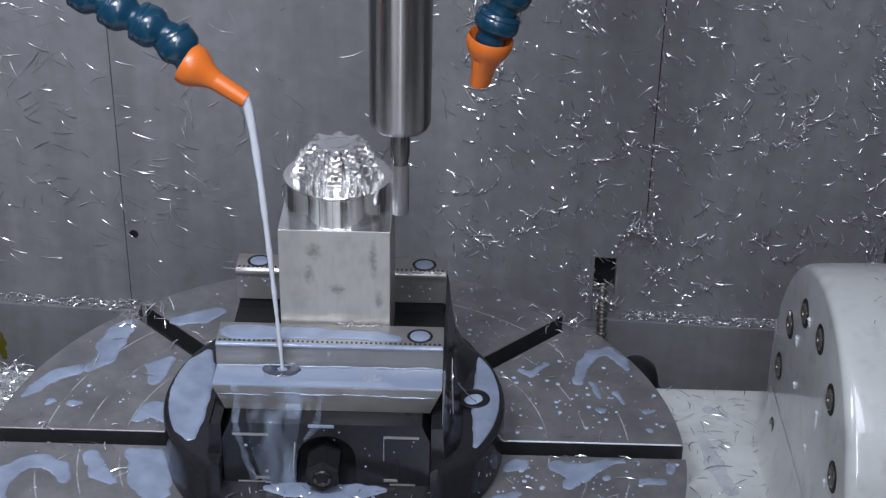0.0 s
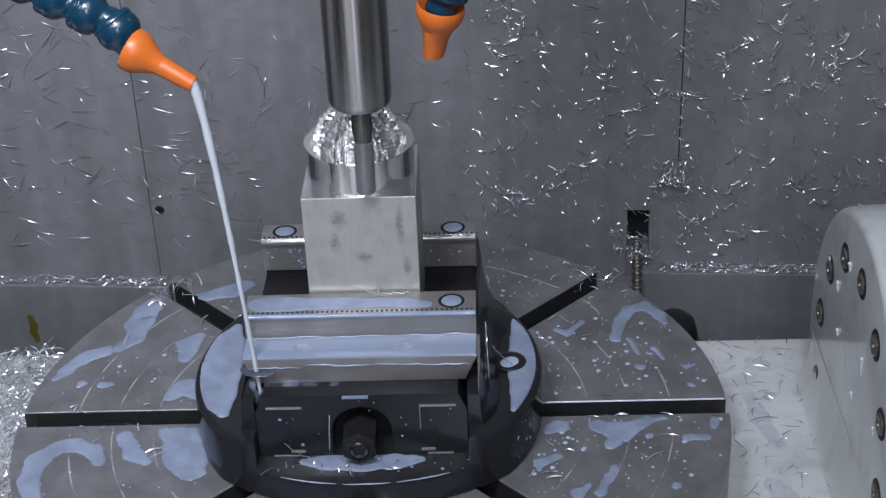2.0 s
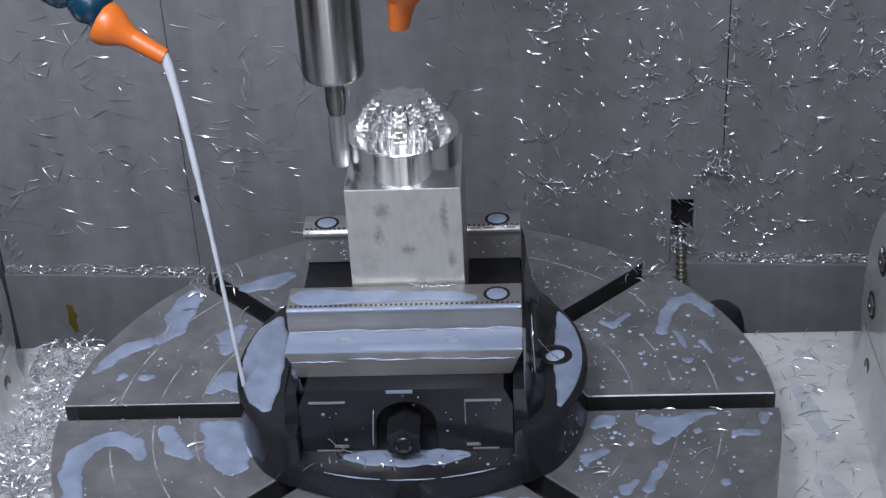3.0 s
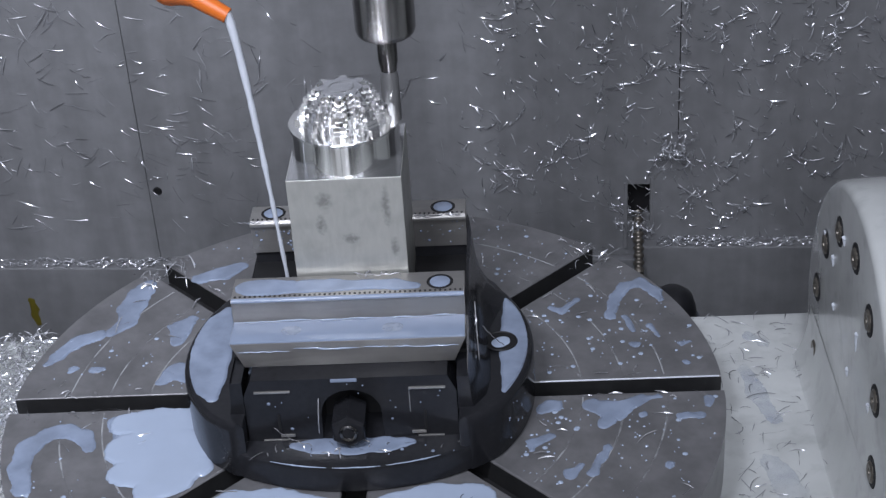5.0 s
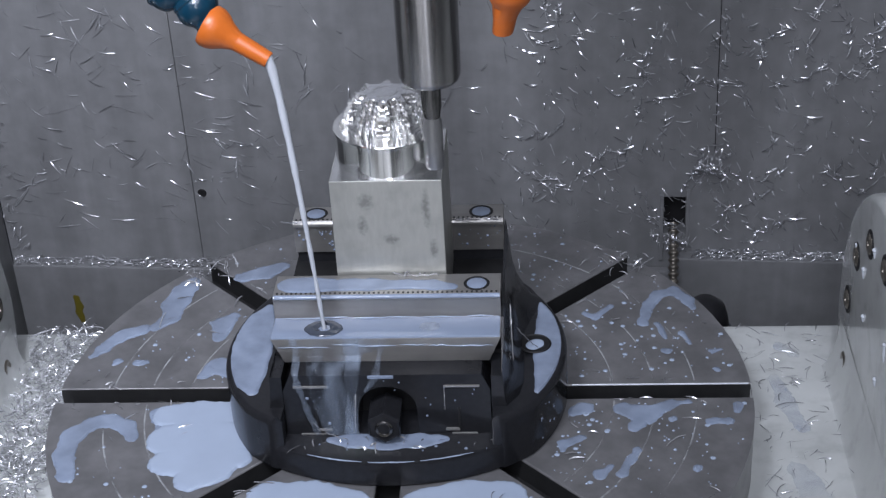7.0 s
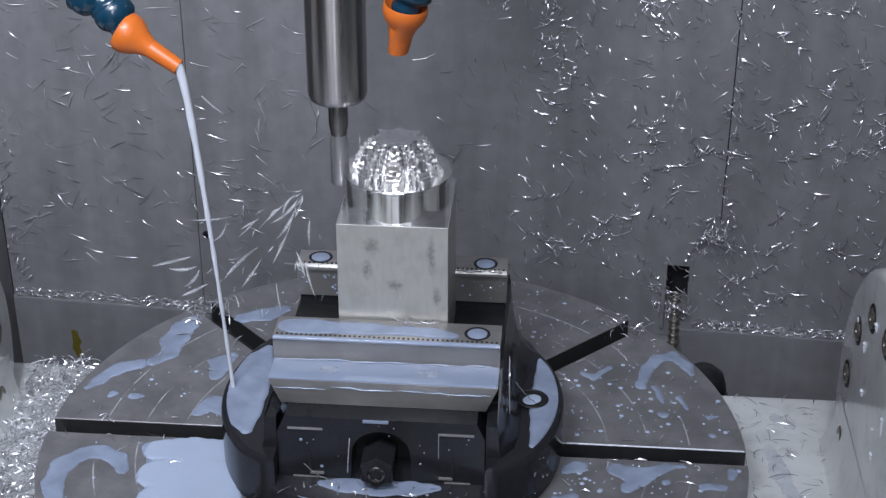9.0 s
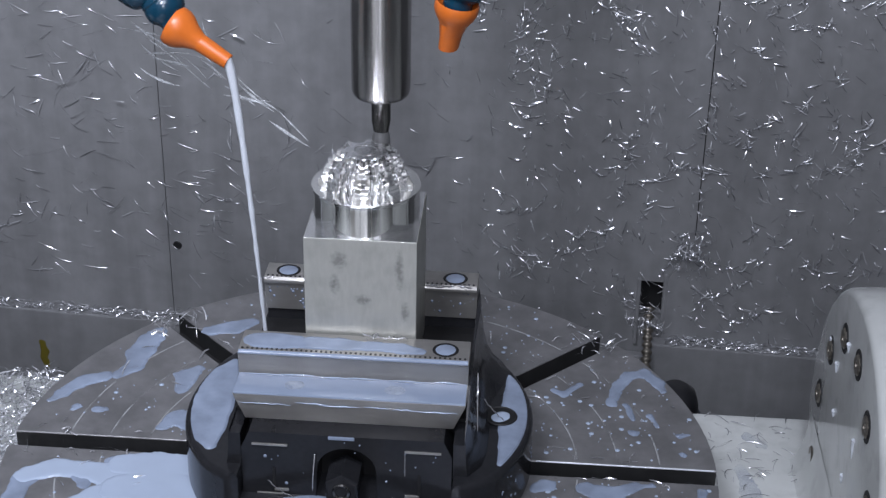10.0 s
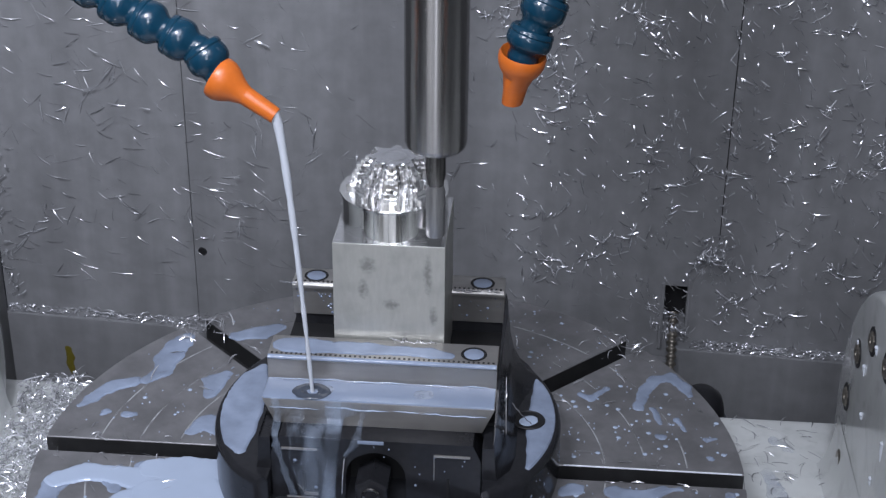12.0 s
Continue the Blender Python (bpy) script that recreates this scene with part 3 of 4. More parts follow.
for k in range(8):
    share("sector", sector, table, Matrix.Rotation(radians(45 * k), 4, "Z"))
# scribed rings, as fine bright scores
for r in (0.098, 0.1165, 0.1350):
    for k in range(8):
        bm = bmesh.new()
        aa = math.degrees(math.asin(0.0075 / r))
        lathe(bm, [(r - 0.00038, 0.00008), (r, 0.00018), (r + 0.00038, 0.00008)], 20, None, 45 * k + aa, 45 * k + 45 - aa)
        part("scribed_ring", bm, SCORE, table)

# glint along the wet far slot edges, coloured pale on the right side
for x0, x1 in ((0.0790, 0.1590), (-0.1590, -0.0790)):
    bm = bmesh.new()
    bar(bm, [(HALF + 0.0002, 0.0), (HALF + 0.0001, 0.0002), (HALF - 0.0001, 0.00015), (HALF - 0.0003, -0.0002), (HALF - 0.0003, -0.0004), (HALF + 0.0001, -0.0003)], x0, x1)
    part("slot_glint", bm, JET if x0 > 0 else TABLE, table, "glint on the wet slot edge, set as a thin bar", smooth=60)

# ---- self-centring vise ----
vise = thing("machine_vise", "black self-centring vise with bright ground steel jaws", "vise")
bm = bmesh.new()
lathe(bm, [(0, 0.0002), (0.0755, 0.0002), (0.0765, 0.0012), (0.0765, 0.0110), (0.0757, 0.0124), (0.0742, 0.0130), (0, 0.0130)], 128)


def blunt(bm):
    """Flatten the round base a little towards the front."""
    for v in bm.verts:
        if v.co.y < -0.045:
            v.co.y = -0.045 + (v.co.y + 0.045) * 0.70


blunt(bm)
base = part("base", bm, BLACK, vise, "round glossy black base", smooth=35)
bm = bmesh.new()
lathe(bm, [(0.0074, 0.0001), (0.0070, 0.0006), (0.0064, 0.0002)], 36)
lathe(bm, [(0.0, 0.00015), (0.0065, 0.00015)], 36)
part("screw_recess", bm, DARK, base, m=pose(0.0625, -0.002, 0.0279))
# shoulders to both sides of the front channel
for sx in (1, -1):
    bm = bmesh.new()
    R, TOP_Z, F = 0.0768, 0.0268, 0.0034
    lim = math.acos(0.0470 / (R - F))
    rows_ = []
    for i in range(45):
        a = -lim + 2 * lim * i / 44
        ca, sa = math.cos(a), math.sin(a)
        line = [(0.0445, R * sa, 0.0006), (0.0445, R * sa, TOP_Z - 0.0012), (0.0449, R * sa, TOP_Z - 0.0003), (0.0460, (R - F) * sa, TOP_Z)]
        line += [((R - F + F * math.sin(q)) * ca, (R - F + F * math.sin(q)) * sa, TOP_Z - F + F * math.cos(q)) for q in [math.pi / 2 * j / 7 for j in range(8)]]
        line.append((R * ca, R * sa, 0.0006))
        rows_.append([bm.verts.new((sx * x, y, z)) for x, y, z in line])
    for a, b in zip(rows_, rows_[1:]):
        for i in range(len(a)):
            j = (i + 1) % len(a)
            bm.faces.new((a[i], a[j], b[j], b[i]))
    bm.faces.new(rows_[0])
    bm.faces.new(rows_[-1][::-1])
    blunt(bm)
    part("shoulder", bm, BLACK, base, "rounded glossy shoulder", smooth=40)
# body block, with a hollowed cheek on each side
part("body", box(bmesh.new(), -0.0440, 0.0440, -0.029, 0.052, 0.0125, 0.0425), BLACK, vise, "black vise body")
flank = [(0.0444, 0.0200), (0.0444, 0.0425), (0.0489, 0.0425), (0.0489, 0.0600), (0.0500, 0.0600), (0.0506, 0.0520), (0.0514, 0.0430), (0.0528, 0.0355), (0.0550, 0.0300), (0.0580, 0.0267), (0.0580, 0.0200)]
REACH = ((-0.0462, 0.2, 0.10), (-0.038, 0.8, 0.50), (-0.028, 1.0, 1.0), (0.010, 1.0, 1.0), (0.022, 1.4, 1.0), (0.034, 1.9, 1.0), (0.046, 1.3, 1.0), (0.055, 0.4, 0.95))
for sx in (1, -1):
    bm = bmesh.new()
    rows_ = []
    for y, wide, tall in REACH:
        if sx < 0:
            wide, tall = 0.2, 0.06
        rows_.append([bm.verts.new((sx * (min(x, 0.0489) + max(0.0, x - 0.0489) * wide), y, z if z < 0.0431 else 0.0430 + (z - 0.0430) * tall)) for x, z in flank])
    for a, b in zip(rows_, rows_[1:]):
        for i in range(len(flank)):
            j = (i + 1) % len(flank)
            bm.faces.new((a[i], a[j], b[j], b[i]))
    bm.faces.new(rows_[0])
    bm.faces.new(rows_[-1][::-1])
    part("cheek", bm, BLACK, vise, "black hollowed cheek beside the jaws", smooth=35)
# front carriage: black face with a round-topped pocket, a notch on each side
bm = bmesh.new()
F0 = -0.0470
face = [(-0.0440, 0.0130), (-0.0440, 0.0360), (-0.0405, 0.0440), (0.0405, 0.0440), (0.0440, 0.0360), (0.0440, 0.0130), (0.0130, 0.0130)]
for k in range(0, 13):
    a = math.pi * k / 12
    face.append((0.0125 * math.cos(a), 0.0265 + 0.0115 * math.sin(a)))
face.append((-0.0130, 0.0130))
turn = Matrix(((1, 0, 0, 0), (0, 0, 1, 0), (0, 1, 0, 0), (0, 0, 0, 1)))
prism(bm, face, F0, -0.0240, turn)
carriage = part("carriage", bm, BLACK, vise, "black sliding carriage with a round pocket", smooth=30)
bm = box(bmesh.new(), -0.014, 0.014, -0.030, -0.026, 0.012, 0.043)
part("pocket_back", bm, DARK, vise)
for sx in (1, -1):
    bm = bmesh.new()
    if sx > 0:
        box(bm, 0.0245 - 0.00015, 0.0245 + 0.00015, F0 - 0.0003, F0 + 0.001, 0.026, 0.0385)
    box(bm, min(sx * 0.0245, sx * 0.0395), max(sx * 0.0245, sx * 0.0395), F0 - 0.0008, F0 + 0.001, 0.0378, 0.0387, 0.0002)
    part("guide_edge", bm, JAW, carriage, "bright guide edge")
    bm = bmesh.new()
    box(bm, sx * 0.0305 - 0.0006, sx * 0.0305 + 0.0006, F0 - 0.0004, F0 + 0.001, 0.016, 0.0265)
    part("guide_notch", bm, DARK, carriage)
    bm = box(bmesh.new(), min(sx * 0.0245, sx * 0.0305), max(sx * 0.0245, sx * 0.0305), F0 - 0.0007, F0 + 0.001, 0.0150, 0.0162, 0.0002)
    part("notch_sill", bm, JAW, carriage, "bright notch sill")
    bm = box(bmesh.new(), min(sx * 0.0270, sx * 0.0380), max(sx * 0.0270, sx * 0.0380), F0 - 0.0006, F0 + 0.001, 0.0131, 0.0137, 0.0002)
    part("foot_edge", bm, JAW, carriage, "bright foot edge")
part("coolant_tab", box(bmesh.new(), -0.0075, 0.0035, F0 - 0.0004, F0 + 0.001, 0.0422, 0.0438, 0.0003), FILM, carriage, "milky film on the carriage's upper edge")
# edge highlight on the wet front rim of the base, modelled as milky tubes
rnd = random.Random(61)
for a0, a1 in ((243, 262), (264, 279), (281, 299)):
    line = []
    for i in range(15):
        a = radians(a0 + (a1 - a0) * i / 14)
        y = 0.0752 * math.sin(a)
        line.append((0.0752 * math.cos(a), -0.045 + (y + 0.045) * 0.70, 0.0127 + rnd.uniform(-0.0001, 0.0001)))
    part("rim_glint", tube(bmesh.new(), line, [0.0001 + 0.00028 * math.sin(math.pi * (i + 0.3) / 14.6) * rnd.uniform(0.5, 1) for i in range(15)], 6), COOLANT, base, "highlight on the wet base rim, set as thin pale lines", smooth=60)
# lead screw with its hexagon end
bm = bmesh.new()
hexa = [(0.0078 * math.cos(radians(30 + 60 * k)), 0.0078 * math.sin(radians(30 + 60 * k))) for k in range(6)]
prism(bm, hexa, 0.0, 0.016, None, 0.0012)
screw = part("lead_screw", bm, BLACK, vise, "black hexagon end of the lead screw", m=pose(-0.0010, -0.0400, 0.0225, 90))
bm = bmesh.new()
lathe(bm, [(0.0, 0.0150), (0.0022, 0.0150), (0.0026, 0.0164), (0.0036, 0.0168), (0.0040, 0.0161)], 20)
part("centre_hole", bm, CARBIDE, screw, "bright rim of the centre hole", smooth=40)
# jaws
front = [(-0.0060, 0.0445), (-0.0060, 0.0680), (-0.0222, 0.0680), (-0.0232, 0.0674), (-0.0232, 0.0664), (-0.0222, 0.0657), (-0.0222, 0.0562), (-0.0368, 0.0562), (-0.0372, 0.0556), (-0.0372, 0.0440), (-0.0300, 0.0440)]
bm = bar(bmesh.new(), front, -0.0487, 0.0487, 0.0003)
for v in bm.verts:
    if v.co.z < 0.0550 and v.co.y < -0.0290 and abs(v.co.x) > 0.04:
        v.co.x *= 0.90
jaw_f = part("front_jaw", bm, JAW, vise, "stepped front jaw, ground steel, wet with coolant", smooth=30)
rear = [(0.0545, 0.0680), (0.0420, 0.0680), (0.0405, 0.0665), (0.0405, 0.0650), (0.0425, 0.0640), (0.0425, 0.0505), (0.0545, 0.0505)]
bm = bar(bmesh.new(), rear, -0.0487, 0.0487, 0.0003)
jaw_r = part("rear_jaw", bm, JAW, vise, "rear jaw, ground steel with a serrated lip", smooth=30)
bm = box(bmesh.new(), -0.0480, 0.0480, 0.0440, 0.0545, 0.0440, 0.0503)
part("rear_carriage", bm, BLACK, vise, "black carriage under the rear jaw")
bm = box(bmesh.new(), -0.0486, 0.0486, -0.030, 0.050, 0.0430, 0.0446)
part("slide_way", bm, DARK, vise, "dark slideway between the jaws")
for jaw, y, spots in ((jaw_f, -0.0140, (0.0384,)), (jaw_r, 0.0478, (0.0384, -0.0384))):
    for x in spots:
        bm = bmesh.new()
        lathe(bm, [(0.0042, 0.0001), (0.0050, 0.0003), (0.0056, 0.0001)], 28)
        part("bolt_recess", bm, DARK, jaw, "dark bolt hole brim full of coolant", m=pose(x, y, 0.0680))
        bm = bmesh.new()
        lathe(bm, [(0.0, 0.00045), (0.0030, 0.0004), (0.0044, 0.0001)], 24)
        part("coolant_fill", bm, FILM, jaw, m=pose(x, y, 0.0680), smooth=60)
# serrations on the lips
tooth = mesh_of("tooth", box(bmesh.new(), -0.00045, 0.00045, -0.0005, 0.0005, -0.0003, 0.0003), SLOT)
for jaw, y in ((jaw_f, -0.0206), (jaw_r, 0.0424)):
    for k in range(46):
        share("tooth", tooth, jaw, pose(-0.0470 + 0.094 * k / 45, y, 0.0680))

# ---- workpiece: square billet, turned neck, stepped eight-lobed dome ----
work = thing("workpiece", "half-milled aluminium billet with a stepped lobed dome", "workpiece", m=pose(0.0012, 0.0191, 0))
H = 0.0238
bm = box(bmesh.new(), -H, H, -H, H, 0.0450, 0.1134, 0.0003)
part("billet", bm, BILLET, work, "rough sawn square aluminium billet")
bm = box(bmesh.new(), -H + 0.0003, H - 0.0003, -H + 0.0003, H - 0.0003, 0.1134, 0.11355)
part("shoulder", bm, MIRROR, work, "bright milled shoulder")
bm = bmesh.new()
lathe(bm, [(0.0228, 0.1134), (0.0228, 0.1270), (0.0230, 0.1273), (0.0234, 0.1276), (0.0234, 0.1284), (0.0232, 0.1286), (0.0, 0.1286)], 96)
part("neck", bm, NECK, work, "mirror-bright milled round neck", smooth=30)
LOBE_STEPS = ((0.30, 0.0), (0.52, 0.10), (0.74, 0.23), (1.0, 0.42))


def lobed(out, deep, turn_, slips, uneven):
    """A closed outline of eight lobes whose flanks fall back to the valleys in small stairs."""
    ring = []
    for k in range(8):
        mid, half = math.pi / 4 * k, math.pi / 8
        stairs, u0 = [], 0.0
        for (u1, back), slip in zip(LOBE_STEPS, slips):
            u1 += slip
            r = out * (1 - deep * back) + uneven[k][len(stairs) // 2]
            stairs += [(u0 + 0.012, r), (u1 - 0.012, r)]
            u0 = u1
        side = [(mid - half * u, r) for u, r in stairs[::-1]] + [(mid + half * u, r) for u, r in stairs]
        ring += [(r * math.cos(a + turn_), r * math.sin(a + turn_)) for a, r in side]
    return ring


def tier(outline, top, z0, z1):
    """A slab whose flanks lean in from the outline to the top outline."""
    bm = bmesh.new()
    low = [bm.verts.new((x, y, z0)) for x, y in outline]
    up = [bm.verts.new((x, y, z1)) for x, y in top]
    bm.faces.new(low[::-1])
    bm.faces.new(up)
    for i in range(len(low)):
        j = (i + 1) % len(low)
        bm.faces.new((low[i], low[j], up[j], up[i]))
    return bm


LAYERS, rnd = 8, random.Random(4)
for k in range(LAYERS):
    u, v = k / LAYERS, (k + 1) / LAYERS
    out = 0.0085 + 0.0116 * math.sqrt(1 - u)
    lean = rnd.choice((0.0, 0.0002, 0.0004))
    deep = 1.0 + 0.15 * u
    slips = [rnd.uniform(-0.10, 0.10) for _ in LOBE_STEPS[:-1]] + [0.0]
    uneven = [[rnd.uniform(-0.0004, 0.0004) for _ in LOBE_STEPS] for _ in range(8)]
    bm = tier(lobed(out, deep, math.pi / 2, slips, uneven), lobed(out - lean, deep, math.pi / 2, slips, uneven), 0.1284 + 0.0146 * u, 0.1286 + 0.0146 * v)
    if k == 0:
        dome = part("dome", bm, DOME, work, "stepped eight-lobed dome, bright milled")
    else:
        part("step", bm, DOME, dome)
# flat star-shaped crown
star = [(r * math.cos(a), r * math.sin(a)) for r, a in ((0.0074 + 0.0017 * abs(math.cos(4 * (math.tau * i / 96))) ** 0.7, math.tau * i / 96) for i in range(96))]
part("crown", prism(bmesh.new(), star, 0.1430, 0.1436), CROWN, dome, "flat star-shaped crown with a turned ring")
bm = bmesh.new()
lathe(bm, [(0.0046, 0.14362), (0.0049, 0.14378), (0.0053, 0.14378), (0.0056, 0.14362)], 40)
part("tool_ring", bm, MIRROR, work, smooth=30)


# ---- coolant lying on the table and vise ----
def puddle(stroke, z=0.0001, seed=1, thick=0.0006, rough=0.18, mat=None, label="milky coolant puddle lying on the ground steel table"):
    return solo("coolant_puddle", blob(bmesh.new(), stroke, z, thick, seed, rough), mat or FILM, label, "puddle", "coolant puddles", smooth=80)


PUDDLES = [
    [(0.114, 0.055, 0.0029), (0.117, 0.069, 0.0029), (0.123, 0.080, 0.0032), (0.131, 0.083, 0.0034), (0.137, 0.075, 0.0029), (0.139, 0.068, 0.0020)],
    [(0.086, 0.064, 0.0012), (0.091, 0.060, 0.0020), (0.099, 0.070, 0.0015)],
    [(0.101, -0.013, 0.0044), (0.110, -0.018, 0.0063), (0.122, -0.011, 0.0029), (0.131, -0.0085, 0.0012)],
    [(0.109, -0.020, 0.0048), (0.106, -0.028, 0.0029)],
    [(0.139, -0.023, 0.0024), (0.147, -0.023, 0.0024)],
    [(0.082, -0.034, 0.0020), (0.075, -0.038, 0.0024), (0.074, -0.043, 0.0012)],
    [(0.106, -0.043, 0.0020), (0.099, -0.059, 0.0022)],
    [(0.121, 0.054, 0.0017), (0.124, 0.042, 0.0012)],
    [(0.124, 0.031, 0.0027)], [(0.153, -0.011, 0.0020), (0.152, -0.016, 0.0017)], [(0.123, -0.021, 0.0020)],
    [(0.145, 0.031, 0.0017), (0.149, 0.032, 0.0012)], [(0.084, -0.0125, 0.0044), (0.079, -0.016, 0.0022)],
    [(0.090, -0.059, 0.0034), (0.094, -0.054, 0.0015)], [(0.131, -0.055, 0.0022)],
    [(0.132, 0.046, 0.0017), (0.135, 0.037, 0.0012)], [(0.146, 0.016, 0.0022)],
    [(-0.152, 0.031, 0.0012), (-0.148, 0.038, 0.0024), (-0.141, 0.049, 0.0034), (-0.132, 0.054, 0.0034)],
    [(-0.126, 0.056, 0.0024), (-0.120, 0.064, 0.0034), (-0.120, 0.077, 0.0049), (-0.117, 0.092, 0.0044), (-0.115, 0.098, 0.0029)],
    [(-0.092, 0.046, 0.0024), (-0.092, 0.058, 0.0044), (-0.088, 0.065, 0.0024)],
    [(-0.141, -0.059, 0.0032), (-0.146, -0.044, 0.0034), (-0.145, -0.029, 0.0039), (-0.138, -0.021, 0.0034), (-0.131, -0.019, 0.0032), (-0.122, -0.024, 0.0032), (-0.118, -0.032, 0.0022)],
    [(-0.090, 0.101, 0.0034), (-0.078, 0.106, 0.0046), (-0.070, 0.112, 0.0030)],
    [(-0.139, 0.025, 0.0015), (-0.138, 0.027, 0.0020)], [(-0.128, 0.026, 0.0020), (-0.123, 0.026, 0.0012)],
    [(-0.095, 0.014, 0.0020), (-0.088, 0.023, 0.0044), (-0.081, 0.016, 0.0029)],
    [(-0.110, -0.014, 0.0029), (-0.103, -0.027, 0.0034), (-0.097, -0.033, 0.0020)],
    [(-0.092, -0.012, 0.0029), (-0.084, -0.016, 0.0061), (-0.080, -0.030, 0.0075), (-0.076, -0.040, 0.0049)],
]
for i, stroke in enumerate(PUDDLES):
    puddle([(x, y, r * (1.3 if x < 0 else 1.0)) for x, y, r in stroke], seed=30 + i)
# broad pools in front of the vise
puddle([[(-0.050, -0.073, 0.0095), (-0.032, -0.074, 0.0110), (-0.014, -0.077, 0.0080)], [(-0.056, -0.094, 0.016), (-0.022, -0.104, 0.015)]], seed=71, thick=0.0009, mat=COOLANT)
puddle([[(0.014, -0.077, 0.0080), (0.032, -0.074, 0.0110), (0.050, -0.073, 0.0095)], [(0.022, -0.104, 0.015), (0.056, -0.094, 0.016)]], seed=72, thick=0.0009, mat=COOLANT)
for i, stroke in enumerate(([(0.178, 0.050, 0.0030), (0.181, 0.030, 0.0045), (0.186, 0.010, 0.0035)], [(0.180, -0.020, 0.0050), (0.186, -0.040, 0.0065), (0.184, -0.062, 0.0050)], [(0.190, 0.070, 0.0030), (0.184, 0.078, 0.0030)])):
    puddle(stroke, BED + 0.0001, 120 + i, 0.0004, 0.3, THIN, "thin bluish coolant pool on the white bed")
# small drops
rnd = random.Random(9)
bm = bmesh.new()
placed = 0
while placed < 620:
    a, r = rnd.uniform(0, math.tau), rnd.uniform(0.08, 0.157)
    x, y = r * math.cos(a), r * math.sin(a)
    if min(abs(r * math.sin(a - radians(45 * k))) for k in range(8)) < 0.009 or (x < 0 and rnd.random() < 0.6):
        continue
    d = rnd.choice((0.00025, 0.0003, 0.0003, 0.0004, 0.0004, 0.0005, 0.0006, 0.0008, 0.0012))
    lathe(bm, [(0, 0.0005), (d * 0.7, 0.0004), (d, 0.0001)], 10, pose(x, y, 0))
    placed += 1
solo("coolant_drops", bm, COOLANT, "small milky coolant drops on the table", "droplets", kind="stuff", smooth=80)


rnd = random.Random(31)
bm = bmesh.new()
for _ in range(46):
    x, z, d = rnd.choice((-1, 1)) * rnd.uniform(0.0270, 0.0475), rnd.uniform(0.0515, 0.0635), rnd.choice((0.00015, 0.0002, 0.0003, 0.0004, 0.0007))
    lathe(bm, [(0, 0.0004), (d * 0.7, 0.0003), (d, 0.0)], 9, pose(x, 0.0424, z, 90))
for _ in range(46):
    d = rnd.choice((0.0002, 0.0003, 0.0003, 0.0004, 0.0006, 0.0008))
    pick = rnd.random()
    if pick < 0.35:
        m = pose(rnd.uniform(-0.040, 0.040), -0.0470, rnd.uniform(0.018, 0.041), 90)
    elif pick < 0.75:
        a = radians(rnd.uniform(-34, 0))
        m = pose(0.0767 * math.cos(a), 0.0767 * math.sin(a), rnd.uniform(0.003, 0.022), 90, 0, 90 + math.degrees(a))
    else:
        m = pose(rnd.uniform(-0.045, 0.045), rnd.uniform(-0.0585, -0.050), 0.0130)
    lathe(bm, [(0, 0.0004), (d * 0.7, 0.0003), (d, 0.0)], 9, m)
solo("vise_drops", bm, FILM, "small coolant drops clinging to the vise", "droplets", kind="stuff", smooth=80)


def on_table(rnd):
    while True:
        a, r = rnd.uniform(0, math.tau), rnd.uniform(0.080, 0.157)
        if min(abs(r * math.sin(a - radians(45 * k))) for k in range(8)) > 0.008:
            break
    b = rnd.uniform(0, 6.3)
    return Vector((r * math.cos(a), r * math.sin(a), 0.0003)), Vector((0, 0, 1)), Vector((math.cos(b), math.sin(b), 0))


tagged(new("table_chips", chips(55, 23, on_table, (0.004, 0.012), (0.0003, 0.0007), 0.001)), "fine bright shavings strewn over the table", "metal shavings", kind="stuff")


def on_slot(rnd):
    k = rnd.choice((0, 1, 3, 3, 4, 4, 5))
    r, off = rnd.uniform(0.086, 0.156), rnd.choice((-1, 1)) * rnd.gauss(0.0075, 0.0015)
    a, b = radians(45 * k), radians(45 * k) + rnd.gauss(0, 0.7)
    return Vector((r * math.cos(a) - off * math.sin(a), r * math.sin(a) + off * math.cos(a), 0.0003)), Vector((0, 0, 1)), Vector((math.cos(b), math.sin(b), 0))


tagged(new("slot_chips", chips(50, 27, on_slot, (0.003, 0.009), (0.0003, 0.0008), 0.001, 0.3)), "bright shavings caught along the table slots", "metal shavings", kind="stuff")


def on_slot_end(rnd):
    a = radians(45 if rnd.random() < 0.5 else 135)
    r, off = 0.153 + rnd.gauss(0, 0.006), rnd.gauss(0, 0.009)
    b = rnd.uniform(0, 6.3)
    up = Vector((rnd.gauss(0, 0.4), rnd.gauss(0, 0.4), 1)).normalized()
    return Vector((r * math.cos(a) - off * math.sin(a), r * math.sin(a) + off * math.cos(a), 0.0004)), up, up.cross(Vector((math.cos(b), math.sin(b), 0))).normalized()


tagged(new("slot_end_chips", chips(70, 28, on_slot_end, (0.004, 0.011), (0.0003, 0.0008), 0.002, 0.5)), "tangled bright shavings at the ends of the rear slots", "metal shavings", kind="stuff")


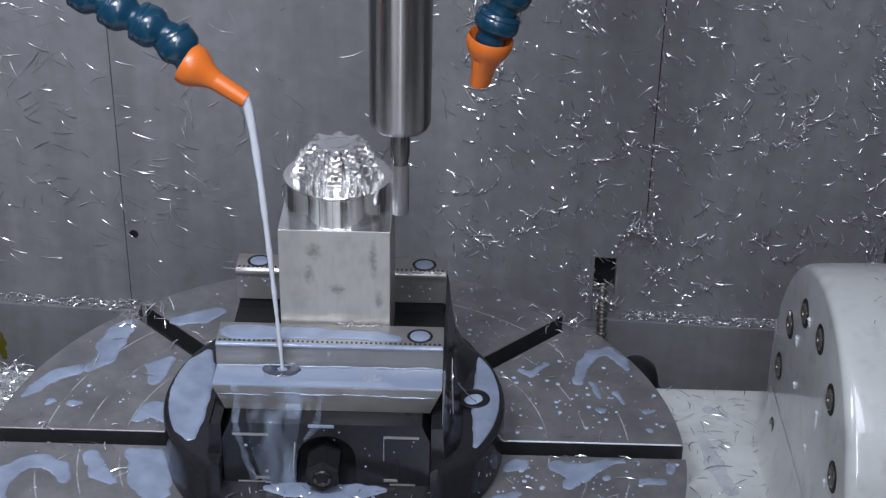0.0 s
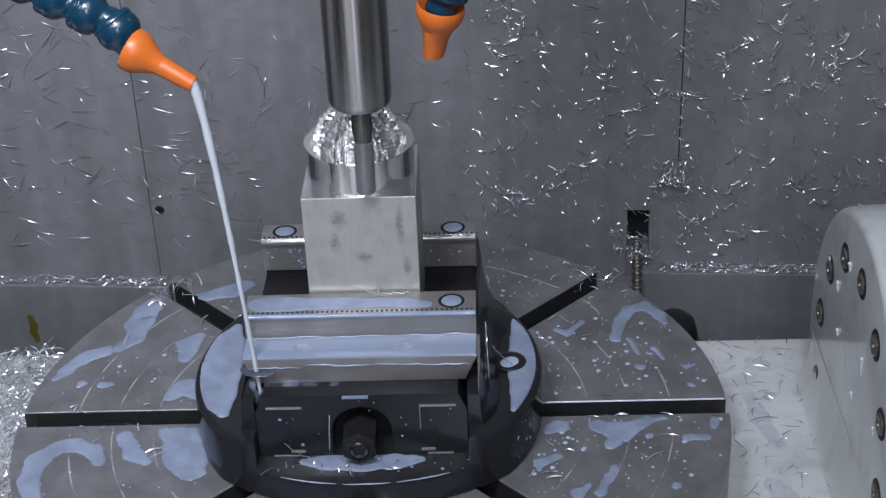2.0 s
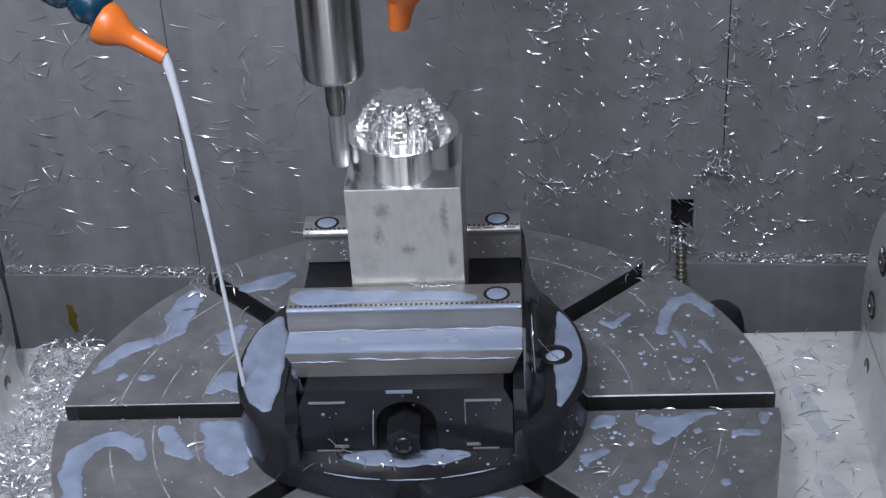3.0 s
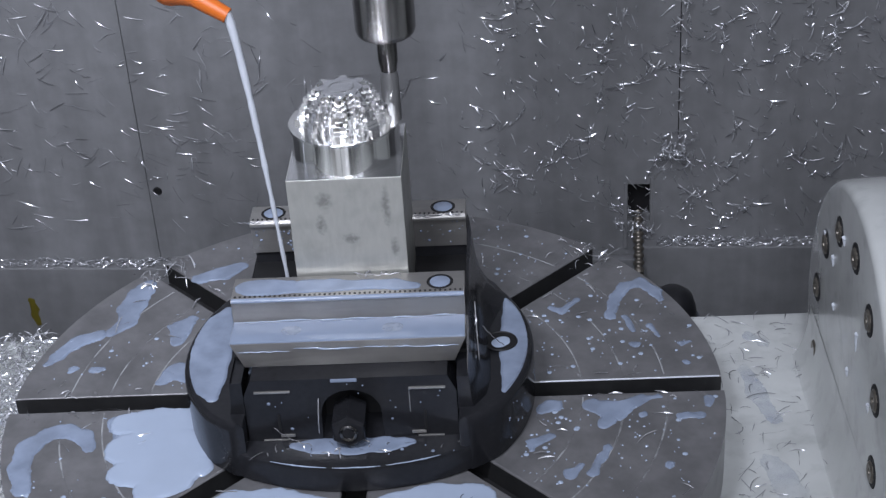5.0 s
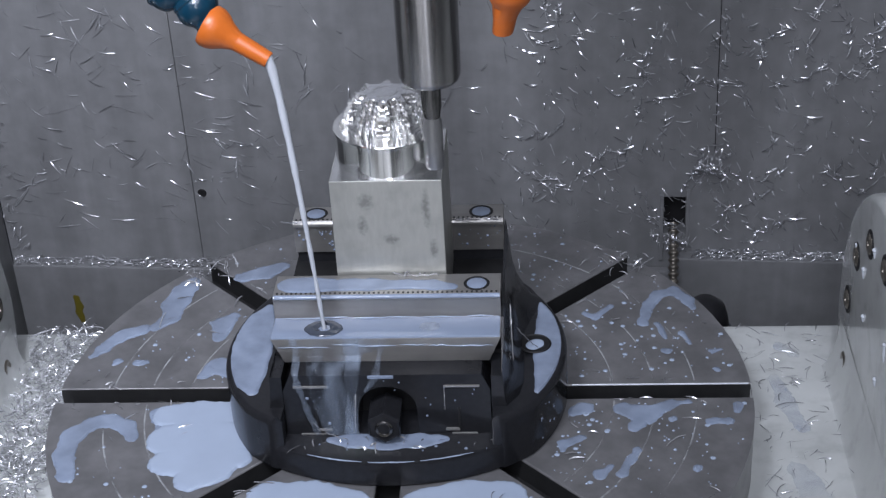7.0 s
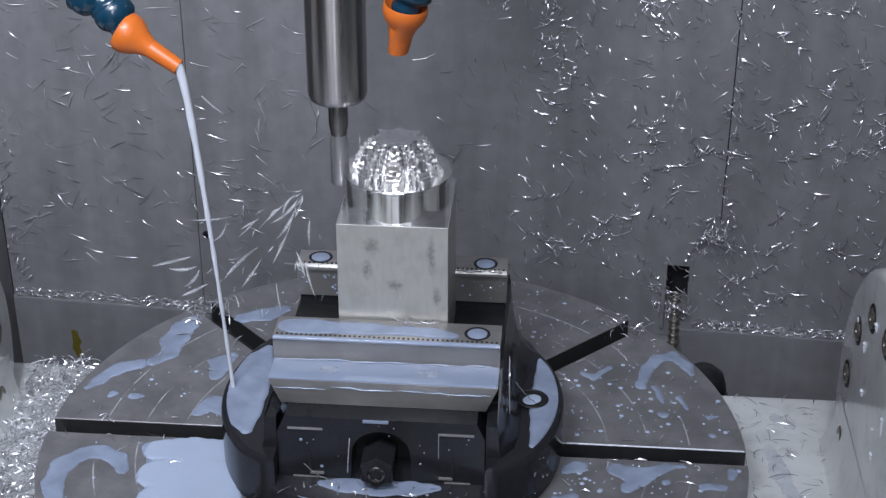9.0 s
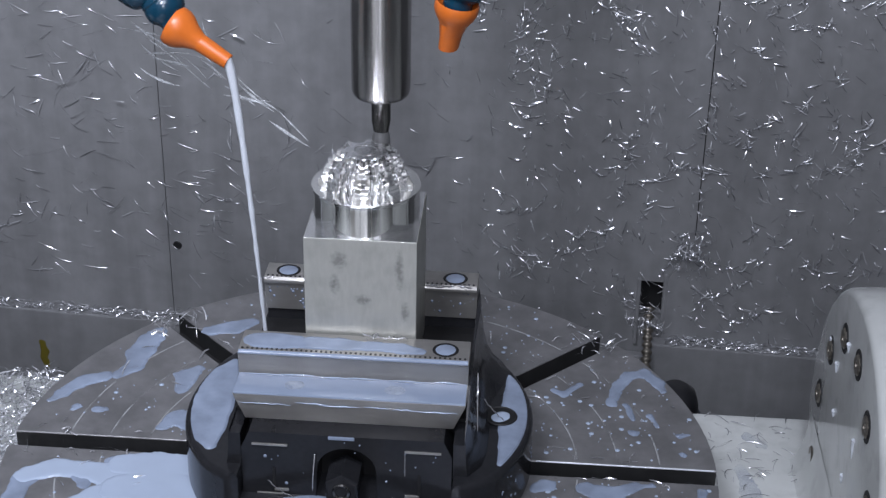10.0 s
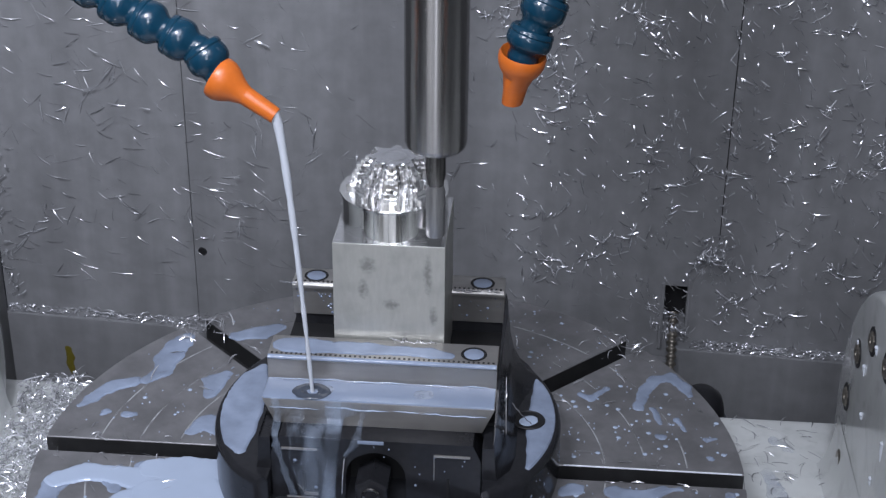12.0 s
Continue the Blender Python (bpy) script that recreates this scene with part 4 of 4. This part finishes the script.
def on_vise(rnd):
    kind_ = rnd.random()
    b = rnd.uniform(0, 6.3)
    flat = Vector((math.cos(b), math.sin(b), 0))
    if kind_ < 0.35:
        return Vector((rnd.uniform(-0.046, 0.046), rnd.uniform(-0.058, -0.050), 0.0131)), Vector((0, 0, 1)), flat
    if kind_ < 0.6:
        return Vector((rnd.uniform(0.0, 0.022), -0.0075, 0.0682)), Vector((0, 0, 1)), flat
    if kind_ < 0.8:
        return Vector((0.0515, rnd.gauss(-0.02, 0.006), 0.045 + rnd.gauss(0, 0.004))), Vector((1, 0, 0.3)).normalized(), Vector((0, math.cos(b), math.sin(b)))
    return Vector((rnd.uniform(0.0270, 0.047), 0.0415, rnd.uniform(0.066, 0.068))), Vector((0, -0.7, 0.7)), Vector((1, 0, 0))


tagged(new("vise_chips", chips(60, 24, on_vise, (0.002, 0.008), (0.0003, 0.0007), 0.001)), "fine bright shavings caught on the vise", "metal shavings", kind="stuff")
for start, end, bow in (((-0.0330, -0.0492, 0.0215), (-0.0170, -0.0535, 0.0150), 0.002), ((-0.0130, -0.0480, 0.0350), (-0.0140, -0.0500, 0.0185), 0.0015), ((0.0525, -0.0180, 0.0600), (0.0535, -0.0300, 0.0390), 0.0012),
                        ((-0.0545, 0.0420, 0.0672), (-0.0440, 0.0400, 0.0684), 0.0006), ((0.0030, -0.0068, 0.0687), (0.0220, -0.0075, 0.0689), 0.0012), ((0.0550, -0.0100, 0.0420), (0.0640, -0.0080, 0.0300), 0.001)):
    a, b = Vector(start), Vector(end)
    bm = bmesh.new()
    tube(bm, [a.lerp(b, i / 12) + Vector((0, -bow * math.sin(math.pi * i / 12), 0.0004 * math.sin(i * 1.9))) for i in range(13)], [0.00012 + 0.00022 * abs(math.sin(i * 1.3)) for i in range(13)], 6, 0.5)
    solo("long_shaving", bm, CHIP, "long twisted bright shaving caught on the black vise", "metal shaving", "long shavings", smooth=40)
VISE_FILM = "thin milky coolant film lying on the vise"
# film on the jaw ledge, the lip and the top of the front jaw
bm = bmesh.new()
prof = [(-0.0226, 0.0564), (-0.0228, 0.0571), (-0.0240, 0.0569), (-0.0300, 0.0570), (-0.0360, 0.0569), (-0.0371, 0.0566), (-0.0374, 0.0560), (-0.0366, 0.0563)]
bar(bm, prof, -0.0484, 0.0484)
ledge_film = solo("coolant_film", bm, LEDGE, VISE_FILM, "coolant film", "coolant films", smooth=25)
for x in (-0.0236, 0.0186):
    part("flooded_screw_hole", blob(bmesh.new(), [(x - 0.0012, -0.0302, 0.0032), (x + 0.0012, -0.0302, 0.0032)], 0.05695, 0.0003, 5, 0.05), MILK, ledge_film, "whiter spot over a flooded screw hole", smooth=80)
# crater where the jet strikes the ledge, with its ringed wave
bm = bmesh.new()
lathe(bm, [(0.0, -0.0008), (0.0014, -0.0007), (0.0030, 0.0000), (0.0040, 0.0006), (0.0047, 0.0008), (0.0056, 0.0003), (0.0066, 0.0005), (0.0076, -0.0002)], 40)
for v in bm.verts:
    v.co += v.co.normalized() * 0.0007 * noise.noise(v.co * 420)
    v.co = Vector((v.co.x * 1.08, v.co.y * 0.78, v.co.z))
crater = solo("jet_crater", bm, RIPPLE, "rippled ring where the jet strikes the coolant film", "coolant ripple", smooth=80)
bm = bar(bmesh.new(), [(-0.0218, 0.0681), (-0.0222, 0.0683), (-0.0231, 0.0678), (-0.0235, 0.0673), (-0.0234, 0.0668), (-0.0232, 0.0674), (-0.0223, 0.0681)], -0.0484, 0.0484)
solo("coolant_film", bm, FILM, VISE_FILM, "coolant film", "coolant films", smooth=50)
# highlights of the wet jaw edges, put into milky bead lines
rnd = random.Random(52)
bm = bmesh.new()
for y, z, wob in ((-0.0376, 0.0524, 0.0007), (-0.0240, 0.0578, 0.0003)):
    x = -0.046
    while x < 0.038:
        long = min(rnd.uniform(0.008, 0.022), 0.0455 - x)
        z0 = z + rnd.uniform(-wob, wob)
        line = [(x + long * i / 8, y, z0 + rnd.uniform(-wob, wob) * 0.4) for i in range(9)]
        tube(bm, line, [0.00007 + 0.00030 * math.sin(math.pi * (i + 0.2) / 8.4) * rnd.uniform(0.6, 1.2) for i in range(9)], 8)
        x += long * rnd.uniform(0.7, 1.2)
solo("bead_glints", bm, COOLANT, "thin coolant beads along the jaw edges, milky to carry their highlights", "droplets", kind="stuff", smooth=70)
for i, s in enumerate(([(-0.0420, -0.0138, 0.0058), (-0.034, -0.0140, 0.0060), (-0.026, -0.0140, 0.0054)], [(0.006, -0.0140, 0.0040), (0.020, -0.0150, 0.0036), (0.028, -0.0165, 0.0024)], [(-0.028, -0.0165, 0.0020), (-0.018, -0.0140, 0.0046), (-0.008, -0.0140, 0.0046), (0.008, -0.0145, 0.0036)])):
    puddle(s, 0.0681, 80 + i, 0.0005, 0.10, None, "milky coolant puddle on the front jaw top")


def drape(ob):
    """Hold a film inside the rounded edge of the shoulder."""
    for v in ob.data.vertices:
        far = math.hypot(v.co.x, v.co.y)
        if far > 0.0742:
            k = 0.0742 / far
            v.co.x, v.co.y, v.co.z = v.co.x * k, v.co.y * k, 0.0268


drape(puddle([(-0.0600, -0.035, 0.0028), (-0.0652, -0.021, 0.0092), (-0.0672, -0.006, 0.0110), (-0.0672, 0.006, 0.0110), (-0.0655, 0.018, 0.0084), (-0.0620, 0.032, 0.0022)], 0.0270, 83, 0.0008, 0.04, None, "milky coolant puddle on the vise shoulder"))
drape(puddle([(0.0640, -0.036, 0.0018), (0.0690, -0.023, 0.0064), (0.0708, -0.010, 0.0086), (0.0708, 0.004, 0.0084), (0.0690, 0.017, 0.0056), (0.0650, 0.032, 0.0012)], 0.0270, 84, 0.0008, 0.04, None, "milky coolant puddle on the vise shoulder"))
puddle([(0.0618, -0.0035, 0.0034), (0.0632, -0.0020, 0.0034)], 0.0282, 85, 0.0006, 0.05, COOLANT, "milky coolant filling a screw recess")
puddle([(-0.025, -0.0510, 0.0022), (-0.016, -0.0518, 0.0048), (0.0, -0.0525, 0.0056), (0.014, -0.0518, 0.0048), (0.024, -0.0505, 0.0024)], 0.0128, 87, 0.0007, 0.1, None, "milky coolant pool on the front sill")
# the pool that spreads from the vise over the table
pool = puddle([[(-0.104, -0.0165, 0.0080), (-0.090, -0.0155, 0.0095), (-0.078, -0.0150, 0.0085)], [(-0.100, -0.034, 0.0110), (-0.085, -0.033, 0.0140), (-0.070, -0.034, 0.0100)], [(-0.098, -0.050, 0.0085), (-0.082, -0.050, 0.0110), (-0.068, -0.047, 0.0070)], [(-0.086, -0.062, 0.0075), (-0.074, -0.057, 0.0060)]], 0.0002, 90, 0.0012, 0.14, COOLANT, "broad white coolant pool spreading over the table")
spread = puddle([[(-0.108, -0.024, 0.0090), (-0.120, -0.022, 0.0060), (-0.134, -0.021, 0.0062), (-0.145, -0.028, 0.0058)], [(-0.110, -0.040, 0.0080), (-0.118, -0.048, 0.0070)]], 0.0002, 91, 0.0011, 0.14, COOLANT, "thin white coolant tongue creeping outward over the table")

# coolant that runs down the front of the vise while the jet strikes the ledge
RUN = bpy.data.materials.new("clear_coolant_runoff")
RUN.use_nodes = True
rn, rl = RUN.node_tree.nodes, RUN.node_tree.links
rb = rn["Principled BSDF"]
rb.inputs["Base Color"].default_value = (0.50, 0.60, 0.75, 1)
rb.inputs["Roughness"].default_value = 0.08
rt = rn.new("ShaderNodeTexNoise")
rt.inputs["Scale"].default_value = 140
rc, rm = rn.new("ShaderNodeTexCoord"), rn.new("ShaderNodeMapping")
rm.inputs["Scale"].default_value = (1, 1, 0.25)
rr = rn.new("ShaderNodeMapRange")
rr.inputs[1].default_value, rr.inputs[2].default_value, rr.inputs[3].default_value, rr.inputs[4].default_value = 0.38, 0.78, 0.02, 0.28
rl.new(rc.outputs["Object"], rm.inputs[0])
rl.new(rm.outputs[0], rt.inputs[0])
rl.new(rt.outputs[0], rr.inputs[0])
rl.new(rr.outputs[0], rb.inputs["Alpha"])
RIVULET = RUN.copy()
RIVULET.name = "milky_coolant_rivulet"
RIVULET.node_tree.nodes["Map Range"].inputs[3].default_value = 0.06
RIVULET.node_tree.nodes["Map Range"].inputs[4].default_value = 0.30
upright = Matrix(((1, 0, 0, 0), (0, 0, -1, 0), (0, 1, 0, 0), (0, 0, 0, 1)))


def hang(strokes, seed, rough, out):
    """A film that hangs on the jaw's front and follows the step down to the vise body."""
    bm = blob(bmesh.new(), strokes, 0.0, 0.0006, seed, rough)
    for v in bm.verts:
        v.co = upright @ v.co
        v.co.z = min(v.co.z, 0.0566)
        k = max(0.0, min(1.0, (0.0475 - v.co.z) / 0.003))
        v.co.y += -0.0374 - 0.0100 * k - out
    return bm


runoff = solo("coolant_runoff", hang([[(-0.010, 0.055, 0.0080), (0.002, 0.053, 0.0100), (0.012, 0.054, 0.0060)], [(0.0, 0.046, 0.0110), (0.0, 0.032, 0.0095), (0.001, 0.018, 0.0075)]], 95, 0.2, 0.0), RUN, "thin veil of coolant running down the vise front", "coolant film", smooth=80)
for i, stroke in enumerate((
        [(-0.017, 0.0555, 0.0018), (-0.0155, 0.040, 0.0012), (-0.0125, 0.027, 0.0011), (-0.009, 0.0145, 0.0016)],
        [(0.007, 0.0555, 0.0038), (0.008, 0.042, 0.0024), (0.007, 0.026, 0.0020), (0.006, 0.0145, 0.0032)],
        [(0.021, 0.0550, 0.0018), (0.018, 0.043, 0.0011), (0.013, 0.036, 0.0008)])):
    part("rivulet", hang([stroke], 96 + i, 0.10, 0.0004), RIVULET, runoff, "milky rivulet", smooth=80)

# ---- spindle tool with its coolant hoses: one body that travels ----
spindle = thing("milling_spindle", "bright steel tool holder with cutter and coolant nozzles", "milling tool", m=pose(0.0286, 0.0054, 0.158))
bm = bmesh.new()
lathe(bm, [(0.0, 0.0012), (0.0046, 0.0012), (0.0048, 0.0), (0.0110, 0.0), (0.0120, 0.0010), (0.0127, 0.0030), (0.0128, 0.0300), (0.0129, 0.1700), (0.0129, 0.1702), (0, 0.1702)], 96)
part("tool_holder", bm, HOLDER, spindle, "turned steel tool holder", smooth=40)
bm = bmesh.new()
lathe(bm, [(0, 0.1700), (0.0240, 0.1700), (0.0255, 0.1715), (0.0255, 0.1840), (0.0235, 0.1860), (0.0235, 0.1900), (0.0320, 0.1920), (0.0330, 0.1940), (0.0330, 0.3000), (0.0600, 0.3200), (0.0600, 0.5500), (0, 0.5500)], 64)
part("spindle_nose", bm, SPINDLE, spindle, "dark steel spindle nose above the holder", smooth=40)
cutter = bmesh.new()
lathe(cutter, [(0.0042, 0.004), (0.0042, -0.0120), (0.0036, -0.0150), (0.0034, -0.0170)], 40)
cut = part("cutter", cutter, CARBIDE, spindle, "carbide end mill with a necked shank", smooth=40)
bm = bmesh.new()
lathe(bm, [(0.0034, -0.0165), (0.0036, -0.0185), (0.0040, -0.0200), (0.0040, -0.0395), (0.0037, -0.0400), (0, -0.0398)], 40)
part("fluted_end", bm, FLUTES, cut, "blurred spinning cutting end", smooth=45)


def hose(beads, tip, neck, r_tip, r_neck, flat=1.0):
    """A jointed hose: ball links up to a flared nozzle with its mouth at tip."""
    body = new("coolant_hose")
    body.parent = spindle
    tagged(body, "blue jointed coolant hose with an orange nozzle")
    m = along(neck, tip)
    long = (Vector(tip) - Vector(neck)).length
    bm = bmesh.new()
    # cupped collar that grips the last ball
    lathe(bm, [(r_neck * 0.45, 0.0060), (r_neck * 0.80, 0.0030), (r_neck * 0.90, -0.0010), (r_neck * 0.97, -0.0016), (r_neck * 1.03, -0.0004), (r_neck * 1.02, 0.0022), (r_neck * 0.90, 0.0048), (r_neck * 0.66, 0.0078), (r_tip * 1.42, 0.0112), (r_tip * 1.30, 0.0126)], 40, m)
    # eight-sided spout
    lathe(bm, [(r_tip * 1.36, 0.0118), (r_tip * 1.26, long * 0.75), (r_tip * 1.14, long), (r_tip * 0.72, long), (r_tip * 0.62, long - 0.004), (0, long - 0.004)], 14, m @ pose(0, 0, 0, 0, 0, 22.5))
    if flat != 1.0:
        inv = m.inverted()
        for v in bm.verts:
            q = inv @ v.co
            if q.z > 0.009:
                q.y *= flat
                v.co = m @ q
    part("nozzle", bm, ORANGE, body, "orange flared plastic nozzle", smooth=34)
    beads = [tuple(m @ Vector((0, 0, 0.0015)))] + beads[1:]
    for a, b in zip(beads, beads[1:]):
        bm = bmesh.new()
        d = (Vector(a) - Vector(b)).length
        r = 0.0084
        lathe(bm, [(0.0, d * 1.10), (0.0048, d * 1.10), (0.0056, d * 1.00), (0.0058, d * 0.86), (0.0055, d * 0.72), (0.0060, d * 0.63), (r * 0.90, d * 0.50), (r * 0.985, d * 0.38), (r, d * 0.22), (r * 0.98, d * 0.08), (r * 0.945, d * 0.045), (r * 0.945, d * 0.015), (r * 0.98, -d * 0.01), (r * 0.95, -d * 0.12), (r * 0.86, -d * 0.18), (r * 0.78, -d * 0.12), (0, -d * 0.10)], 32, along(b, a))
        part("link", bm, BLUE, body, "glossy blue ball link", smooth=50)
    return body


def chain(start, step, count, drop=(0, 0, 0)):
    p, out, s = Vector(start), [], Vector(step)
    for _ in range(count):
        out.append(tuple(p))
        p = p + s
        s = s + Vector(drop)
    return out


hose(chain((-0.0742, -0.0300, 0.0430), (-0.0120, 0.0021, 0.0050), 10, (0.0001, 0.0002, 0.0002)), (-0.0580, -0.0361, 0.0264), (-0.0800, -0.0309, 0.0388), 0.0028, 0.0082)
hose(chain((0.0340, -0.0532, 0.0580), (0.0040, 0.0018, 0.0108), 9, (0.0009, 0.0008, 0.0002)), (0.0318, -0.0506, 0.0420), (0.0350, -0.0530, 0.0605), 0.0040, 0.0084, 0.75)

# coolant jet, a rigid curve from the nozzle down
bm = bmesh.new()
path, radii = [], []
for k in range(40):
    u = k / 39 * 1.43
    path.append((-0.0585 + 0.0097 * u ** 0.64, -0.0363 + 0.006 * u, 0.0280 - 0.127 * u))
    radii.append(0.0020 - 0.0011 * min(1, u * 1.3) ** 0.7 + 0.00012 * math.sin(u * 37) + 0.00008 * math.sin(u * 83))
tube(bm, path, radii, 14)
part("coolant_jet", bm, JET, spindle, "thin arching jet of milky coolant", smooth=60)


# coolant spray that the cutter throws off, in loose sheets of wisps and streaks
MIST = RUN.copy()
MIST.name = "fine_white_coolant_spray"
MIST.node_tree.nodes["Map Range"].inputs[3].default_value = 0.10
MIST.node_tree.nodes["Map Range"].inputs[4].default_value = 0.62
MIST.node_tree.nodes["Principled BSDF"].inputs["Base Color"].default_value = (0.75, 0.78, 0.80, 1)
MIST.node_tree.nodes["Principled BSDF"].inputs["Roughness"].default_value = 0.5
sprays = []
for k in range(8):
    rnd = random.Random(300 + k)
    bm = bmesh.new()
    for i in range(54 if k < 5 else 26):
        wisp = i < 20
        u = rnd.random() ** 0.8
        fan = rnd.gauss(0, 0.34 if k < 5 else 0.10)
        x0, z0, y0 = 0.006 + 0.080 * u * math.cos(fan), 0.080 * u * math.sin(fan), rnd.uniform(-0.006, 0.006)
        long, thick = (rnd.uniform(0.010, 0.024), rnd.uniform(0.0003, 0.0008)) if wisp else (rnd.uniform(0.0015, 0.0065), rnd.uniform(0.00012, 0.00035))
        way, curl = fan + rnd.gauss(0, 0.30), rnd.gauss(0, 0.5)
        line = [(x0, y0, z0)]
        for q in range(7):
            x0, z0 = x0 + long / 7 * math.cos(way), z0 + long / 7 * math.sin(way)
            way += curl / 7
            line.append((x0, y0, z0))
        tube(bm, line, [thick * (0.15 + math.sin(math.pi * q / 7.0)) for q in range(8)], 6)
    sprays.append(solo("coolant_spray", bm, MIST, "loose fan of white coolant spray thrown from the cutter", "spray", "coolant sprays", "stuff", smooth=80))

# shavings that cling to the cutter and are flung against the wall
flung = []
for k in range(12):
    me = chips(1, 200 + k, lambda r: (Vector((0, 0, 0)), Vector((0, -1, 0)), Vector((1, 0, 0))), (0.009, 0.012), (0.0006, 0.0011), 0.001)
    ob = tagged(new("flung_chip", me), "single bright shaving thrown off by the cutter", "metal shaving", "flung shavings")
    flung.append(ob)


# ---- what moves ----
TOOL = [
    (0, 0.0286, 0.0054),
    (0.5, 0.0282, 0.0046),
    (1, 0.0284, 0.0048),
    (1.5, 0.0224, -0.0008),
    (2, 0.0052, -0.0074),
    (2.5, -0.0123, -0.0062),
    (3, -0.0243, 0.0107),
    (3.5, -0.0245, 0.0268),
    (4, -0.0137, 0.0414),
    (4.3, -0.0050, 0.0452),
    (4.5, 0.0033, 0.0458),
    (5, 0.0200, 0.0382),
    (5.5, 0.0287, 0.0217),
    (6, 0.0256, 0.0047),
    (6.5, 0.0266, 0.0027),
    (7, 0.0224, -0.0008),
    (7.5, 0.0052, -0.0074),
    (8, -0.0123, -0.0062),
    (8.3, -0.0203, 0.0031),
    (8.5, -0.0243, 0.0107),
    (9, -0.0247, 0.0258),
    (9.5, -0.0141, 0.0411),
    (10, 0.0046, 0.0457),
    (10.5, 0.0227, 0.0351),
    (11, 0.0287, 0.0193),
    (11.5, 0.0240, 0.0030),
    (12, 0.0205, -0.0019),
]


def motions():
    walk(spindle, [(t, pose(x, y, 0.158)) for t, x, y in TOOL])
    walk(runoff, [(t, pose(x, y, 0)) for t, x, y in ((0, -0.022, 0), (1.0, -0.022, 0), (1.7, -0.026, 0), (2.2, -0.030, 0.0125), (5.6, -0.022, 0.0125), (5.9, -0.020, 0), (7.0, -0.022, 0), (7.6, -0.030, 0.0125), (11.15, -0.022, 0.0125), (11.4, -0.022, 0), (12, -0.026, 0))])
    land = [(t, x - 0.0490, y - 0.0303) for t, x, y in TOOL]
    rows = []
    for t, x, y in land:
        wet = -0.0366 < y < -0.0235 and x > -0.046
        rows.append((t, pose(max(-0.042, min(0.04, x)), max(-0.0350, min(-0.0255, y)), 0.0573 if wet else 0.0500)))
    walk(crater, rows)
    rnd = random.Random(77)
    for k, ob in enumerate(flung):
        leave = (2.3, 2.35, 2.4, 8.3, 8.35, 8.4, 8.45, 8.8, 8.9, 9.0, 9.1, 9.35)[k]
        after = [(x, y) for t, x, y in TOOL if t <= leave][-1]
        rows = [(t, pose(x, y, 0.127, 0, 80, 0)) for t, x, y in TOOL if t <= leave]
        side = 1 if leave < 8.7 else -1
        u, z = side * rnd.uniform(0.10, 0.26), rnd.uniform(-0.02, 0.10)
        end = WALL @ Vector((u, -0.004, z))
        tilt = rnd.uniform(-25, 25)
        for step in (0.15, 0.3, 0.45):
            f = step / 0.45
            rows.append((leave + step, pose(after[0] + (end.x - after[0]) * f, after[1] + (end.y - after[1]) * f, 0.126 + (end.z - 0.126) * f + 0.05 * f * (1 - f), 0, 80 + (tilt - 80) * f, 0)))
        rows.append((12, pose(end.x, end.y, end.z, 0, tilt, 0)))
        walk(ob, rows)
    for ob, (leave, yaw, far, drop, dip) in zip(sprays, ((2.5, 40, 0.30, 0.03, 0), (8.3, 38, 0.20, 0.00, 0), (8.45, 30, 0.30, 0.02, 12), (8.56, 22, 0.12, 0.02, 16), (9.0, 178, 0.02, 0.0, 62), (9.2, 160, 0.07, -0.01, -8), (9.5, 168, 0.018, -0.004, -12), (10.0, 168, 0.008, -0.008, -28))):
        ca, sa = math.cos(radians(yaw)), math.sin(radians(yaw))
        near = [(t, x, y) for t, x, y in TOOL if t <= leave - 0.12]
        x0, y0 = near[-1][1:]
        rows = [(t, pose(x, y, 0.46, 0, -88, yaw)) for t, x, y in near[:-1]]
        rows += [(leave - 0.12, pose(x0, y0, 0.46, 0, -88, yaw)), (leave - 0.05, pose(x0, y0, 0.145, 0, -70, yaw)),
                 (leave, pose(x0 + far * 0.55 * ca, y0 + far * 0.55 * sa, 0.128 - drop * 0.5, 0, dip, yaw)),
                 (leave + 0.15, pose(x0 + far * ca, y0 + far * sa, 0.118 - drop, 0, dip + 8, yaw)),
                 (leave + 0.45, pose(x0 + far * 1.2 * ca, 0.24, -0.16, 0, 60, yaw)), (12.1, pose(x0 + far * 1.2 * ca, 0.24, -0.16, 0, 60, yaw))]
        walk(ob, rows)
    walk(pool, [(t, pose(x, y, 0)) for t, x, y in ((0, 0.052, 0.036), (2.5, 0.046, 0.030), (3.4, 0.020, 0.013), (4.3, 0, 0), (12, 0, 0))])
    walk(spread, [(t, pose(0, 0, z)) for t, z in ((0, -0.0040), (8.7, -0.0030), (9.6, -0.0003), (12, 0))])


motions()
